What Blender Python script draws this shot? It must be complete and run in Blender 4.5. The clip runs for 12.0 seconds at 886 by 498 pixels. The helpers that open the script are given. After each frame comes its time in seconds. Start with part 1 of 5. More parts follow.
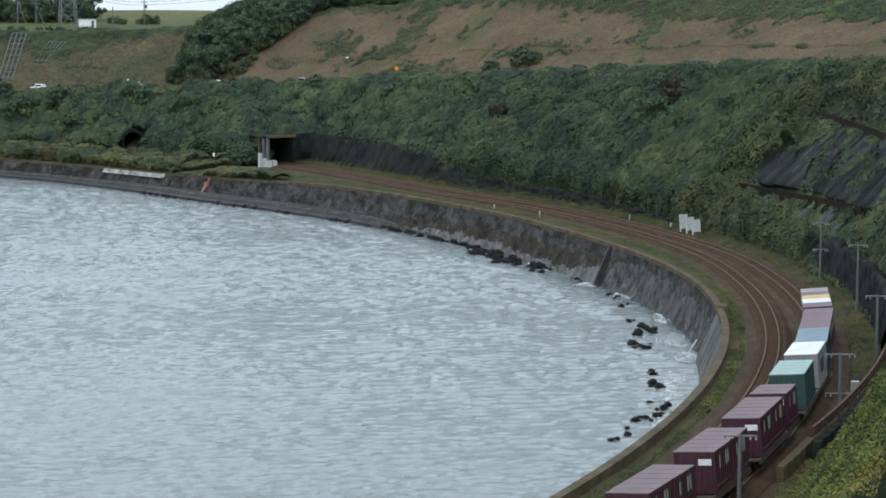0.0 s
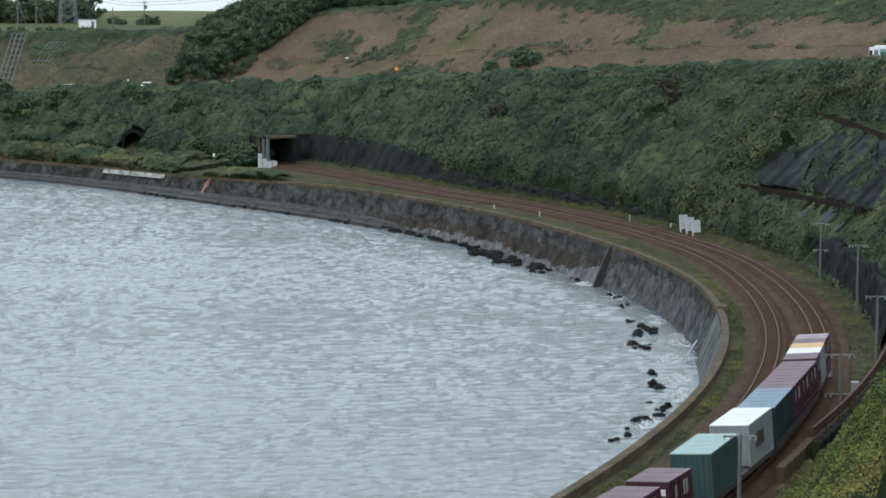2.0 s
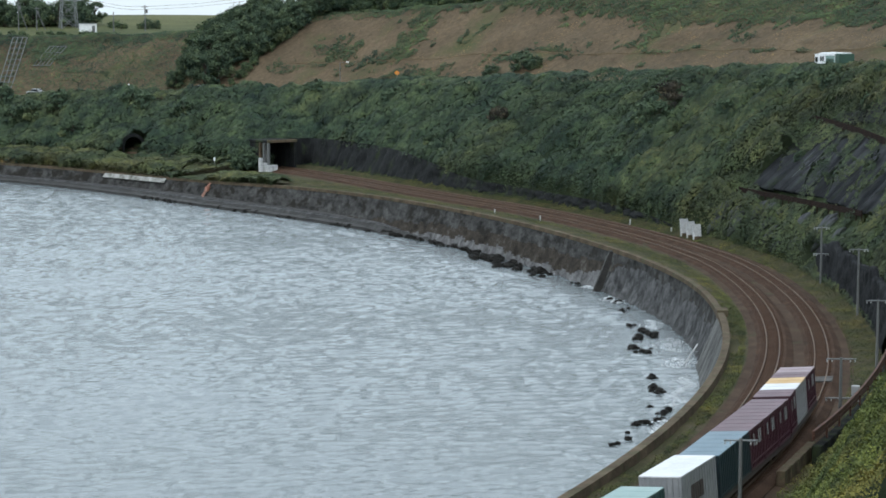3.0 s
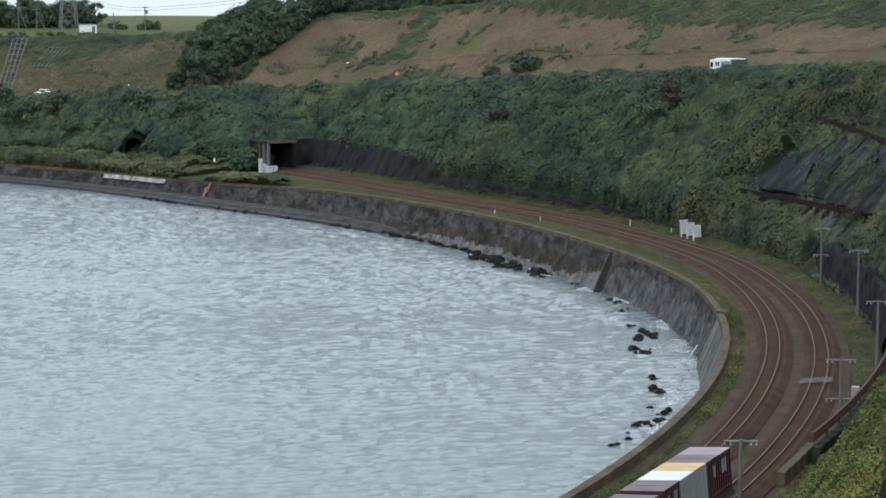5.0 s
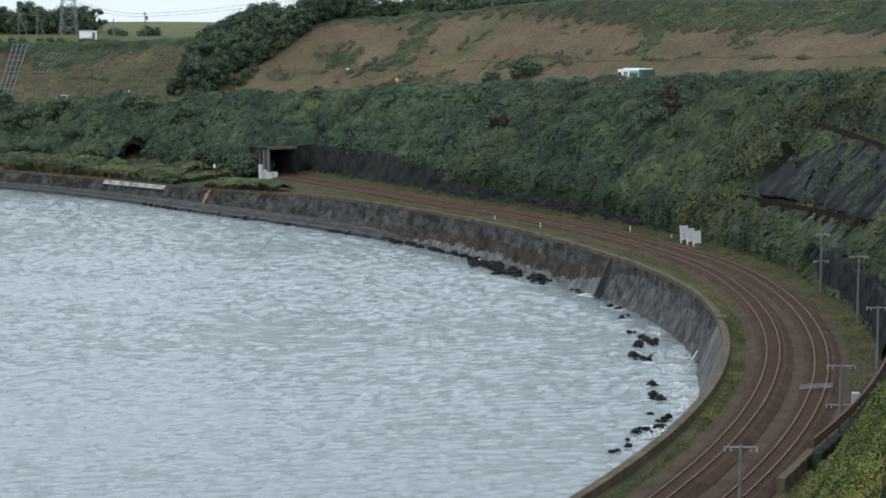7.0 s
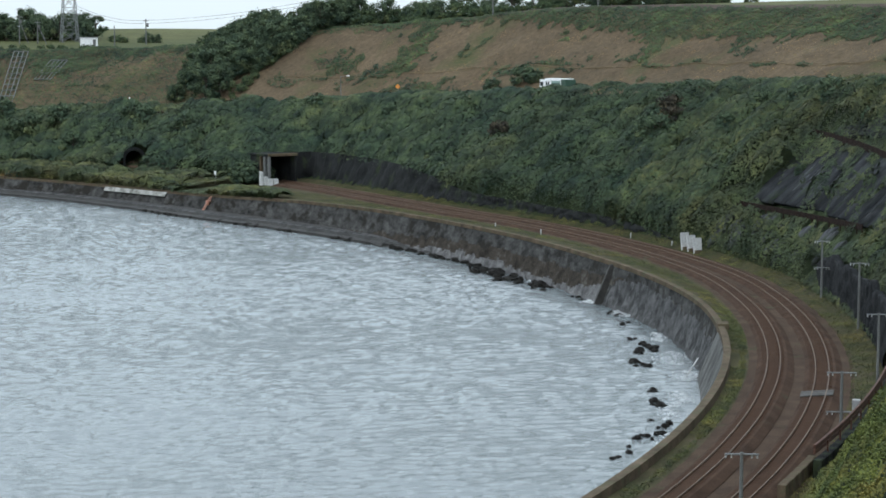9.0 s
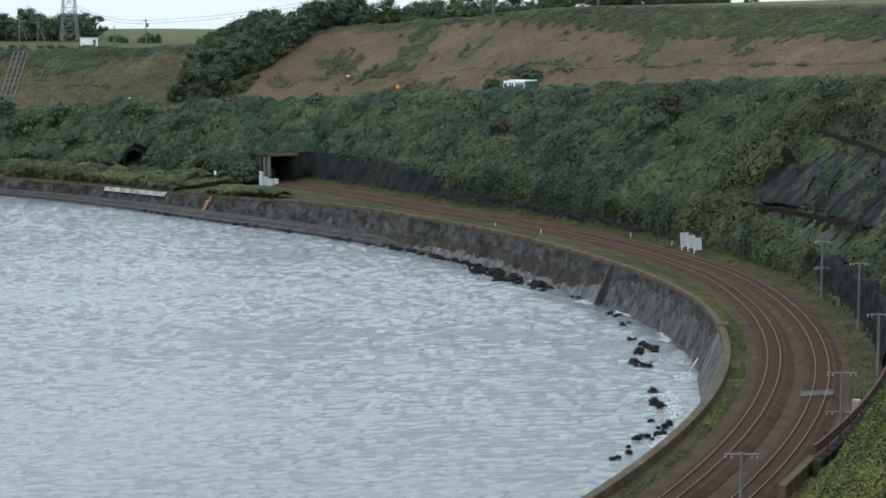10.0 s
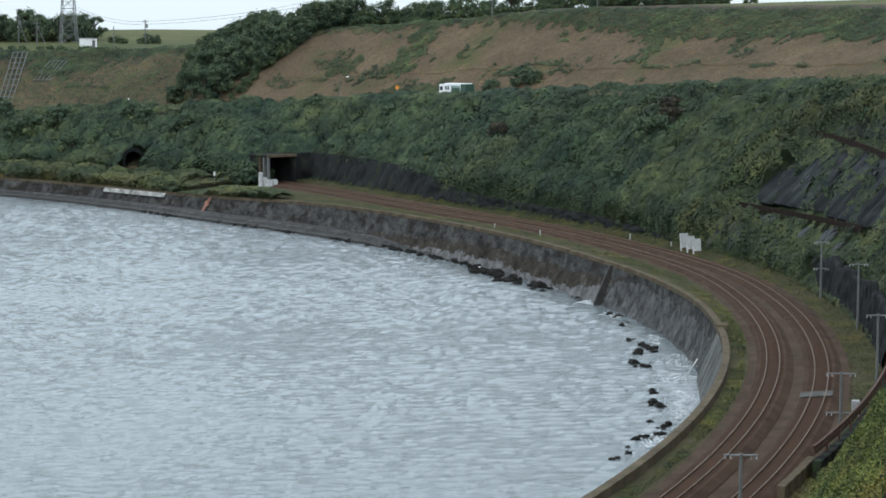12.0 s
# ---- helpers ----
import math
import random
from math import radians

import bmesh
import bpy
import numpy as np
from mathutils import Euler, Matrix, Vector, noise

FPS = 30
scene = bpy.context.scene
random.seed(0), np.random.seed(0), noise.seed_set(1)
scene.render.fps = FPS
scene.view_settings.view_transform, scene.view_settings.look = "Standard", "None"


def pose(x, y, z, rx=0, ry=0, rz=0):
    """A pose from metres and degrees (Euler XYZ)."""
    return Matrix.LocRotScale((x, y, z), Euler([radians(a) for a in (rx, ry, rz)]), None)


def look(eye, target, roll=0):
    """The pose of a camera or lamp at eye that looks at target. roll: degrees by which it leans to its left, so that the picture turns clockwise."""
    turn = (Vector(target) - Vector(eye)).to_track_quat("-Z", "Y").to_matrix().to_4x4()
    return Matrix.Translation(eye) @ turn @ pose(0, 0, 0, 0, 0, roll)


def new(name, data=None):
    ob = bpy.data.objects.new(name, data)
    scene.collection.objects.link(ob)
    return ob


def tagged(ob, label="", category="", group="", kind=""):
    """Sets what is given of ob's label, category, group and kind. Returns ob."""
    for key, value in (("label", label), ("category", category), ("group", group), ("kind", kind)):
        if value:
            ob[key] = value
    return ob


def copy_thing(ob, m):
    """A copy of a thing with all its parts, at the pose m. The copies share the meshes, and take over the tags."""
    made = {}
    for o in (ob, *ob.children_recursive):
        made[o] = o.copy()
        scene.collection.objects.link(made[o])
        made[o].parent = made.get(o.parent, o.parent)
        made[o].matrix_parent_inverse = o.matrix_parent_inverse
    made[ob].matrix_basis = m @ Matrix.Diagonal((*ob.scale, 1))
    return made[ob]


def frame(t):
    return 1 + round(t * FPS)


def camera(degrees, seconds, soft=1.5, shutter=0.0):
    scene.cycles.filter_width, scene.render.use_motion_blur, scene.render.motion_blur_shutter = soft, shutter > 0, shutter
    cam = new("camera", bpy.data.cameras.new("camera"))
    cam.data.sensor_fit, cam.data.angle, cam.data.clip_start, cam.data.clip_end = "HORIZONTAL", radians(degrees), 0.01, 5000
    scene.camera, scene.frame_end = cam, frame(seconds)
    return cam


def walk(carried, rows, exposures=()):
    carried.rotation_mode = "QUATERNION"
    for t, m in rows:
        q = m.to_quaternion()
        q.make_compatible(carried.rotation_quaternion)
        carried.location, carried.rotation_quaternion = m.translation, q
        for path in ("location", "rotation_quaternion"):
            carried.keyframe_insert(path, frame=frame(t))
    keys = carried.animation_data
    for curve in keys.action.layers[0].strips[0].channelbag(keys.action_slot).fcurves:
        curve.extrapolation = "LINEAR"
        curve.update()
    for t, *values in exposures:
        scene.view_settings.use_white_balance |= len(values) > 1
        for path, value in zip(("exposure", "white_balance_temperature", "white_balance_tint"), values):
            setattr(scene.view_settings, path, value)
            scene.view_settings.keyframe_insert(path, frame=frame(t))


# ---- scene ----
F_DEG = 24.894
cam = camera(F_DEG, 12.0, soft=1.7)
# seconds, tilt below the horizontal, turn to the left (degrees)
AIM = [(0.0, 6.449, 0.0), (0.5, 6.441, 0.008), (1.0, 6.437, 0.0), (1.5, 6.437, 0.008), (2.0, 6.435, 0.0), (2.5, 6.378, 0.01),
       (3.0, 6.319, 0.016), (3.2, 6.312, 0.016), (4.8, 6.304, 0.016), (5.0, 6.296, 0.016), (5.25, 6.2, 0.03), (5.5, 6.122, 0.036),
       (6.0, 6.122, 0.02), (6.5, 6.132, 0.016), (7.0, 6.124, 0.016), (8.0, 6.04, 0.024), (9.0, 5.928, 0.034), (9.5, 5.93, 0.034),
       (10.0, 5.928, 0.034), (10.5, 5.912, 0.034), (11.0, 5.928, 0.03), (11.5, 5.905, 0.024), (12.0, 5.903, 0.014)]
EYE_Z = 28.0
walk(cam, [(t, pose(0, 0, EYE_Z, 90 - tilt, 0, turn)) for t, tilt, turn in AIM])

# ---- light: overcast day ----
world = bpy.data.worlds.new("overcast")
scene.world = world
world.use_nodes = True
wn = world.node_tree.nodes
wl = world.node_tree.links
sky = wn.new("ShaderNodeTexSky")
sky.sky_type, sky.sun_disc = "NISHITA", False
sky.sun_elevation, sky.sun_rotation = radians(48), radians(205)
sky.air_density, sky.dust_density = 1.0, 3.0
haze = wn.new("ShaderNodeMixRGB")
haze.inputs["Fac"].default_value = 0.8
haze.inputs["Color2"].default_value = (7.9, 9.15, 10.0, 1)
wl.new(sky.outputs[0], haze.inputs["Color1"])
# an overcast sky is brighter overhead than at the horizon
up = wn.new("ShaderNodeTexCoord")
height = wn.new("ShaderNodeSeparateXYZ")
wl.new(up.outputs["Generated"], height.inputs[0])
dome = wn.new("ShaderNodeMapRange")
dome.inputs["From Min"].default_value, dome.inputs["From Max"].default_value = 0.02, 0.4
dome.inputs["To Min"].default_value, dome.inputs["To Max"].default_value = 1.22, 1.9
wl.new(height.outputs["Z"], dome.inputs["Value"])
bright = wn.new("ShaderNodeMixRGB")
bright.blend_type = "MULTIPLY"
bright.inputs["Fac"].default_value = 1.0
wl.new(haze.outputs[0], bright.inputs["Color1"])
wl.new(dome.outputs[0], bright.inputs["Color2"])
wl.new(bright.outputs[0], wn["Background"].inputs["Color"])
wn["Background"].inputs["Strength"].default_value = 0.1
sun = new("sun", bpy.data.lights.new("sun", "SUN"))
sun.data.energy, sun.data.angle, sun.data.color = 0.3, radians(25), (1.0, 0.96, 0.9)
sun.matrix_world = look((-60, -120, 150), (0, 0, 0))
scene.view_settings.exposure = 0.06


# ---- materials ----
def nodes_of(name):
    m = bpy.data.materials.new(name)
    m.use_nodes = True
    return m, m.node_tree.nodes, m.node_tree.links, m.node_tree.nodes["Principled BSDF"]


def rgb(nt, fac_socket, stops):
    r = nt.nodes.new("ShaderNodeValToRGB")
    e = r.color_ramp.elements
    while len(e) < len(stops):
        e.new(0.5)
    for el, (p, c) in zip(e, stops):
        el.position, el.color = p, (*c, 1)
    nt.links.new(fac_socket, r.inputs[0])
    return r.outputs[0]


def noise_tex(nt, scale, detail=4.0, rough=0.6, stretch=None, space="Object", turn=(0, 0, 0)):
    n = nt.nodes.new("ShaderNodeTexNoise")
    n.inputs["Scale"].default_value, n.inputs["Detail"].default_value, n.inputs["Roughness"].default_value = scale, detail, rough
    c = nt.nodes.new("ShaderNodeTexCoord")
    mp = nt.nodes.new("ShaderNodeMapping")
    if stretch:
        mp.inputs["Scale"].default_value = stretch
    mp.inputs["Rotation"].default_value = turn
    nt.links.new(c.outputs[space], mp.inputs[0])
    nt.links.new(mp.outputs[0], n.inputs["Vector"])
    return n.outputs[0]


def mixed(nt, a, b, fac, mode="MIX"):
    m = nt.nodes.new("ShaderNodeMixRGB")
    m.blend_type = mode
    for s, v in ((m.inputs["Fac"], fac), (m.inputs["Color1"], a), (m.inputs["Color2"], b)):
        if hasattr(v, "links"):
            nt.links.new(v, s)
        else:
            s.default_value = v if isinstance(v, float) else (*v, 1)
    return m.outputs[0]


def bumped(nt, bsdf, height, strength, dist):
    b = nt.nodes.new("ShaderNodeBump")
    b.inputs["Strength"].default_value, b.inputs["Distance"].default_value = strength, dist
    nt.links.new(height, b.inputs["Height"])
    nt.links.new(b.outputs[0], bsdf.inputs["Normal"])


def surface(name, dark, light, scale, fine, rough=0.85, bump=0.3, dist=0.05, metal=0.0, stretch=None, extra=None):
    """Two scales of noise between a dark and a light colour; extra: (colour, scale, low, high) for stains."""
    m, n, l, b = nodes_of(name)
    nt = m.node_tree
    big = noise_tex(nt, scale, 5, 0.62, stretch)
    small = noise_tex(nt, fine, 3, 0.6, stretch)
    col = rgb(nt, big, [(0.32, dark), (0.68, light)])
    lo, hi = (0.72, 1.2) if rough > 0.65 else (0.93, 1.05)
    grain = rgb(nt, small, [(0.3, (lo,) * 3), (0.7, (hi,) * 3)])
    col = mixed(nt, col, grain, 1.0, "MULTIPLY")
    if extra:
        c, s, low, high = extra
        st = noise_tex(nt, s, 5, 0.65, stretch)
        f = rgb(nt, st, [(low, (0, 0, 0)), (high, (1, 1, 1))])
        col = mixed(nt, col, c, f)
    l.new(col, b.inputs["Base Color"])
    b.inputs["Roughness"].default_value, b.inputs["Metallic"].default_value = rough, metal
    b.inputs["Specular IOR Level"].default_value = 0.12 if rough >= 0.85 else 0.5
    bumped(nt, b, small, bump, dist)
    return m


def leafy(name, dark, light, odd, odd_from=0.6, patch=0.07):
    """Leaves: each island its own tone, with patches of another tint over many metres."""
    m, n, l, b = nodes_of(name)
    nt = m.node_tree
    g = n.new("ShaderNodeNewGeometry")
    mid = tuple((u + v) / 2 for u, v in zip(dark, light))
    col = rgb(nt, g.outputs["Random Per Island"], [(0.0, tuple(0.25 * u + 0.75 * v for u, v in zip(dark, mid))), (1.0, tuple(0.4 * u + 0.6 * v for u, v in zip(light, mid)))])
    p = noise_tex(nt, patch, 4, 0.6)
    f = rgb(nt, p, [(odd_from - 0.12, (0, 0, 0)), (odd_from + 0.12, (0.85, 0.85, 0.85))])
    col = mixed(nt, col, odd, f)
    for scale, lo, hi in ((patch * 1.3, (0.5, 0.62, 0.7), (1.5, 1.36, 1.1)), (patch * 4.2, (0.4, 0.47, 0.54), (1.5, 1.4, 1.22)), (patch * 14.0, (0.58, 0.64, 0.68), (1.42, 1.37, 1.28))):
        q = noise_tex(nt, scale, 4, 0.65)
        tone = rgb(nt, q, [(0.33, lo), (0.67, hi)])
        col = mixed(nt, col, tone, 1.0, "MULTIPLY")
    l.new(col, b.inputs["Base Color"])
    b.inputs["Roughness"].default_value = 0.75
    b.inputs["Specular IOR Level"].default_value = 0.2
    return m


def plain(name, c, rough=0.6, metal=0.0, scale=3.0):
    return surface(name, tuple(v * 0.82 for v in c), tuple(min(1, v * 1.1) for v in c), scale, scale * 9, rough, 0.08, 0.01, metal)


M_UPPER = surface("upper_wall_concrete", (0.011, 0.011, 0.0104), (0.09, 0.089, 0.086), 0.55, 3, 0.9, 0.5, 0.06, stretch=(0.8, 0.8, 1.3), extra=((0.02, 0.018, 0.015), 0.3, 0.5, 0.6))
M_LOWER = surface("scoured_wall_concrete", (0.022, 0.0225, 0.023), (0.12, 0.12, 0.121), 0.8, 5, 0.9, 0.9, 0.2, stretch=(1, 1, 0.9), extra=((0.17, 0.17, 0.172), 0.6, 0.56, 0.74))
M_WASH = surface("pale_scoured_concrete", (0.055, 0.054, 0.055), (0.18, 0.178, 0.18), 0.7, 5, 0.85, 0.7, 0.12, extra=((0.05, 0.048, 0.046), 0.6, 0.55, 0.7))
M_CONC = surface("sea_wall_concrete", (0.05, 0.049, 0.048), (0.155, 0.15, 0.145), 0.22, 2.2, 0.9, 0.5, 0.08, extra=((0.035, 0.034, 0.03), 0.5, 0.5, 0.68))
M_COPE = surface("coping_concrete", (0.058, 0.043, 0.029), (0.135, 0.102, 0.07), 0.5, 5, 0.92, 0.4, 0.03, extra=((0.075, 0.078, 0.045), 0.9, 0.5, 0.7))
M_TOE = surface("wet_rock_toe", (0.012, 0.0118, 0.011), (0.038, 0.036, 0.033), 0.6, 4, 0.75, 0.8, 0.15)
M_PALE = surface("pale_concrete", (0.2, 0.2, 0.185), (0.4, 0.4, 0.38), 0.8, 6, 0.85, 0.2, 0.02, extra=((0.1, 0.1, 0.085), 0.7, 0.48, 0.66))
M_ROCK = surface("shore_rock", (0.008, 0.008, 0.008), (0.026, 0.025, 0.022), 1.5, 7, 0.85, 0.8, 0.12)
M_FACE = surface("cut_rock_face", (0.006, 0.0068, 0.0072), (0.023, 0.025, 0.0255), 0.35, 2.5, 0.9, 0.8, 0.25, stretch=(1, 1, 0.35), extra=((0.035, 0.05, 0.02), 0.4, 0.55, 0.7))
M_OLDWALL = surface("old_wall_concrete", (0.006, 0.0066, 0.0072), (0.026, 0.0275, 0.03), 0.5, 4, 0.9, 0.7, 0.12, extra=((0.055, 0.057, 0.058), 0.7, 0.6, 0.75))
M_GREY = surface("slope_concrete", (0.012, 0.0135, 0.0155), (0.044, 0.047, 0.052), 0.5, 3, 0.9, 0.5, 0.08, stretch=(1, 1, 0.3), extra=((0.03, 0.045, 0.018), 0.35, 0.55, 0.7))
M_SLAB = surface("grey_rock_slab", (0.03, 0.033, 0.037), (0.13, 0.135, 0.145), 0.6, 4, 0.9, 0.7, 0.1, extra=((0.03, 0.045, 0.02), 0.5, 0.5, 0.66))
M_BALLAST = surface("rusty_ballast", (0.034, 0.0185, 0.0115), (0.074, 0.0435, 0.029), 0.35, 9, 0.95, 0.9, 0.06, extra=((0.055, 0.055, 0.034), 0.25, 0.6, 0.78))
M_SOIL = surface("hill_soil", (0.012, 0.02, 0.009), (0.032, 0.044, 0.018), 0.3, 3, 0.95, 0.6, 0.1)
M_VERGE = surface("verge_grass", (0.031, 0.034, 0.016), (0.074, 0.064, 0.033), 0.22, 6, 0.95, 0.7, 0.06, extra=((0.085, 0.066, 0.046), 0.4, 0.52, 0.7))
M_BED = surface("gravel_between_tracks", (0.039, 0.0245, 0.0165), (0.08, 0.053, 0.037), 0.3, 8, 0.95, 0.8, 0.05, extra=((0.05, 0.058, 0.028), 0.33, 0.6, 0.76))
M_BROWN = surface("dry_mown_grass", (0.076, 0.057, 0.037), (0.128, 0.094, 0.06), 0.07, 1.0, 0.95, 0.35, 0.1, extra=((0.07, 0.072, 0.034), 0.06, 0.56, 0.68))
M_FIELD = surface("plateau_field", (0.05, 0.062, 0.024), (0.105, 0.105, 0.044), 0.02, 0.8, 0.95, 0.3, 0.1)
M_ROAD = surface("asphalt", (0.045, 0.045, 0.046), (0.07, 0.07, 0.07), 0.5, 9, 0.9, 0.3, 0.01)
M_RAIL = surface("rail_steel", (0.07, 0.042, 0.026), (0.135, 0.082, 0.051), 1.0, 8, 0.7, 0.1, 0.01, 0.0)
M_SLEEPER = surface("sleeper", (0.034, 0.0165, 0.0095), (0.066, 0.034, 0.0195), 2, 12, 0.9, 0.3, 0.01)
M_RUST = surface("rusty_steel", (0.046, 0.02, 0.013), (0.125, 0.052, 0.033), 0.9, 6, 0.8, 0.3, 0.02)
M_POLE = plain("pole_concrete", (0.125, 0.13, 0.128), 0.8)
M_INSUL = plain("grey_porcelain", (0.35, 0.36, 0.36), 0.5)
M_BARRIER = surface("dark_rusty_steel", (0.01, 0.0065, 0.0058), (0.034, 0.019, 0.0145), 0.9, 6, 0.85, 0.3, 0.02)
M_PLOUGH = surface("ploughed_soil", (0.05, 0.038, 0.032), (0.09, 0.068, 0.056), 0.2, 2, 0.95, 0.6, 0.1)
M_STEEL = plain("galvanised_steel", (0.19, 0.2, 0.205), 0.6, 0.3)
M_WHITE = plain("white_paint", (0.78, 0.79, 0.8), 0.5)
M_DARK = plain("dark_void", (0.012, 0.012, 0.012), 0.9)
M_BLACK = plain("black_rubber", (0.025, 0.025, 0.025), 0.8)
M_GLASS = plain("dark_window_glass", (0.02, 0.025, 0.03), 0.1)
M_ORANGE = plain("orange_paint", (0.8, 0.28, 0.02), 0.5)
M_SALMON = plain("faded_orange_paint", (0.4, 0.19, 0.13), 0.6)
# Wine, blue, teal and white boxes: roofs toned for skylight, sides for shade.
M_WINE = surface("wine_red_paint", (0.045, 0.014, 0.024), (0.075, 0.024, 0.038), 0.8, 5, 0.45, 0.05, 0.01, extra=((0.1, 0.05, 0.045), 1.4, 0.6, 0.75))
M_WINE_TOP = surface("skylit_wine_paint", (0.085, 0.043, 0.056), (0.145, 0.08, 0.098), 0.5, 6, 0.5, 0.05, 0.01, extra=((0.16, 0.1, 0.11), 1.2, 0.55, 0.75))
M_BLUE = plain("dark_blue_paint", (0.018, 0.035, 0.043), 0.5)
M_BLUE_TOP = surface("skylit_blue_roof", (0.1, 0.155, 0.195), (0.15, 0.225, 0.275), 0.6, 6, 0.5, 0.05, 0.01)
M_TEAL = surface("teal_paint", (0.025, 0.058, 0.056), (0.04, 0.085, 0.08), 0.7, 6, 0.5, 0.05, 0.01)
M_TEAL_TOP = surface("skylit_teal_roof", (0.2, 0.3, 0.29), (0.27, 0.37, 0.355), 0.6, 6, 0.5, 0.05, 0.01)
M_GREYBOX = surface("grey_box_paint", (0.24, 0.245, 0.25), (0.33, 0.335, 0.34), 0.8, 6, 0.5, 0.05, 0.01)
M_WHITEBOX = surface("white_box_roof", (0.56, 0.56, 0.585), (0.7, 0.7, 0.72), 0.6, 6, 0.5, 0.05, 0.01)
M_WHITESIDE = surface("shaded_white_side", (0.2, 0.21, 0.22), (0.29, 0.295, 0.305), 0.8, 6, 0.5, 0.05, 0.01, extra=((0.3, 0.28, 0.25), 1.0, 0.55, 0.75))
M_SCREEN = surface("pale_screen_concrete", (0.38, 0.39, 0.39), (0.55, 0.56, 0.56), 0.8, 6, 0.85, 0.2, 0.02)
M_YELLOW = surface("yellow_roof", (0.46, 0.29, 0.12), (0.58, 0.4, 0.2), 0.6, 6, 0.6, 0.05, 0.01)
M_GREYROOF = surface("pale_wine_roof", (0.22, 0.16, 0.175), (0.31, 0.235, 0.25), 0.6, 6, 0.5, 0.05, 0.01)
M_FRAME = plain("wagon_steel", (0.075, 0.06, 0.055), 0.7, 0.2)
M_GREEN = plain("dark_green_paint", (0.03, 0.075, 0.05), 0.5)
M_PALEGREEN = plain("pale_green_panel", (0.2, 0.3, 0.27), 0.5)
M_BARK = surface("bark", (0.04, 0.032, 0.025), (0.1, 0.085, 0.07), 1.5, 9, 0.95, 0.6, 0.03)
M_BUSH = leafy("bush_leaves", (0.023, 0.039, 0.027), (0.051, 0.08, 0.049), (0.072, 0.085, 0.044), 0.62)
M_OLIVE = leafy("olive_bush_leaves", (0.025, 0.04, 0.023), (0.057, 0.078, 0.041), (0.084, 0.084, 0.04), 0.58)
M_SCRUB = leafy("shore_scrub_leaves", (0.036, 0.052, 0.028), (0.078, 0.098, 0.05), (0.1, 0.1, 0.05), 0.56)
M_NEARBUSH = leafy("autumn_bush_leaves", (0.05, 0.078, 0.026), (0.13, 0.155, 0.055), (0.19, 0.155, 0.06), 0.6, 0.15)
M_TREE = leafy("tree_leaves", (0.042, 0.068, 0.05), (0.09, 0.128, 0.082), (0.078, 0.088, 0.05), 0.62)
M_PALETREE = leafy("pale_tree_leaves", (0.05, 0.08, 0.045), (0.1, 0.14, 0.08), (0.11, 0.125, 0.066), 0.6)
M_GRASS = leafy("verge_grass_blades", (0.048, 0.064, 0.024), (0.098, 0.108, 0.041), (0.125, 0.108, 0.044), 0.6, 0.09)
M_DRY = leafy("dry_grass_tufts", (0.106, 0.078, 0.048), (0.148, 0.108, 0.067), (0.115, 0.094, 0.054), 0.6)
M_SLOPEGREEN = leafy("slope_weeds", (0.026, 0.048, 0.027), (0.054, 0.08, 0.041), (0.066, 0.077, 0.042), 0.6)
M_BROWNLEAF = leafy("reddish_brown_leaves", (0.04, 0.037, 0.032), (0.082, 0.07, 0.058), (0.08, 0.078, 0.05), 0.6)
M_DRYPATH = surface("pale_dry_earth", (0.12, 0.092, 0.058), (0.17, 0.13, 0.082), 0.4, 4, 0.95, 0.4, 0.05)
M_FACING = surface("newer_wall_concrete", (0.07, 0.07, 0.068), (0.17, 0.168, 0.162), 0.5, 4, 0.9, 0.4, 0.04, stretch=(1, 1, 0.5), extra=((0.035, 0.034, 0.03), 0.6, 0.5, 0.66))
M_FOAM = plain("sea_foam", (0.68, 0.71, 0.73), 0.9)
M_STAIN = surface("brown_stained_concrete", (0.016, 0.0135, 0.011), (0.062, 0.052, 0.042), 0.5, 4, 0.9, 0.6, 0.06, stretch=(0.9, 0.9, 1.0), extra=((0.1, 0.097, 0.09), 0.5, 0.58, 0.72))
M_OCHRE = surface("ochre_earth", (0.13, 0.085, 0.035), (0.22, 0.15, 0.065), 0.5, 4, 0.95, 0.4, 0.05)


def water_material():
    m, n, l, b = nodes_of("sea_water")
    nt = m.node_tree
    swell = noise_tex(nt, 0.25, 4, 0.6, (0.6, 2.2, 1), turn=(0, 0, 0.2))
    chop = noise_tex(nt, 1.9, 4, 0.65, (0.8, 1.6, 1), turn=(0, 0, -0.1))
    b.inputs["Base Color"].default_value = (0.13, 0.151, 0.16, 1)
    b.inputs["Roughness"].default_value, b.inputs["IOR"].default_value = 0.05, 1.6
    add = n.new("ShaderNodeMath")
    add.operation = "MULTIPLY_ADD"
    add.inputs[1].default_value = 0.75
    l.new(chop, add.inputs[0])
    l.new(swell, add.inputs[2])
    bumped(nt, b, add.outputs[0], 1.0, 0.12)
    return m


M_WATER = water_material()


# ---- the plan: a bay, in polar form round its centre ----
BAY = np.array([-224.0, 218.0])
SEA_Z = -5.0
GAUGE = 1.067
SPACING = 4.15
CANT = 4.9


def smooth(p, knots):
    """A smooth curve through knots (angle, value), at the angles p in degrees."""
    k = np.array(knots, float)
    x, v = k[:, 0], k[:, 1]
    slope = np.gradient(v, x)
    p = np.clip(np.asarray(p, float), x[0], x[-1])
    i = np.clip(np.searchsorted(x, p) - 1, 0, len(x) - 2)
    h = x[i + 1] - x[i]
    s = (p - x[i]) / h
    return ((1 + 2 * s) * (1 - s) ** 2 * v[i] + s * (1 - s) ** 2 * h * slope[i] + s * s * (3 - 2 * s) * v[i + 1] + s * s * (s - 1) * h * slope[i + 1])


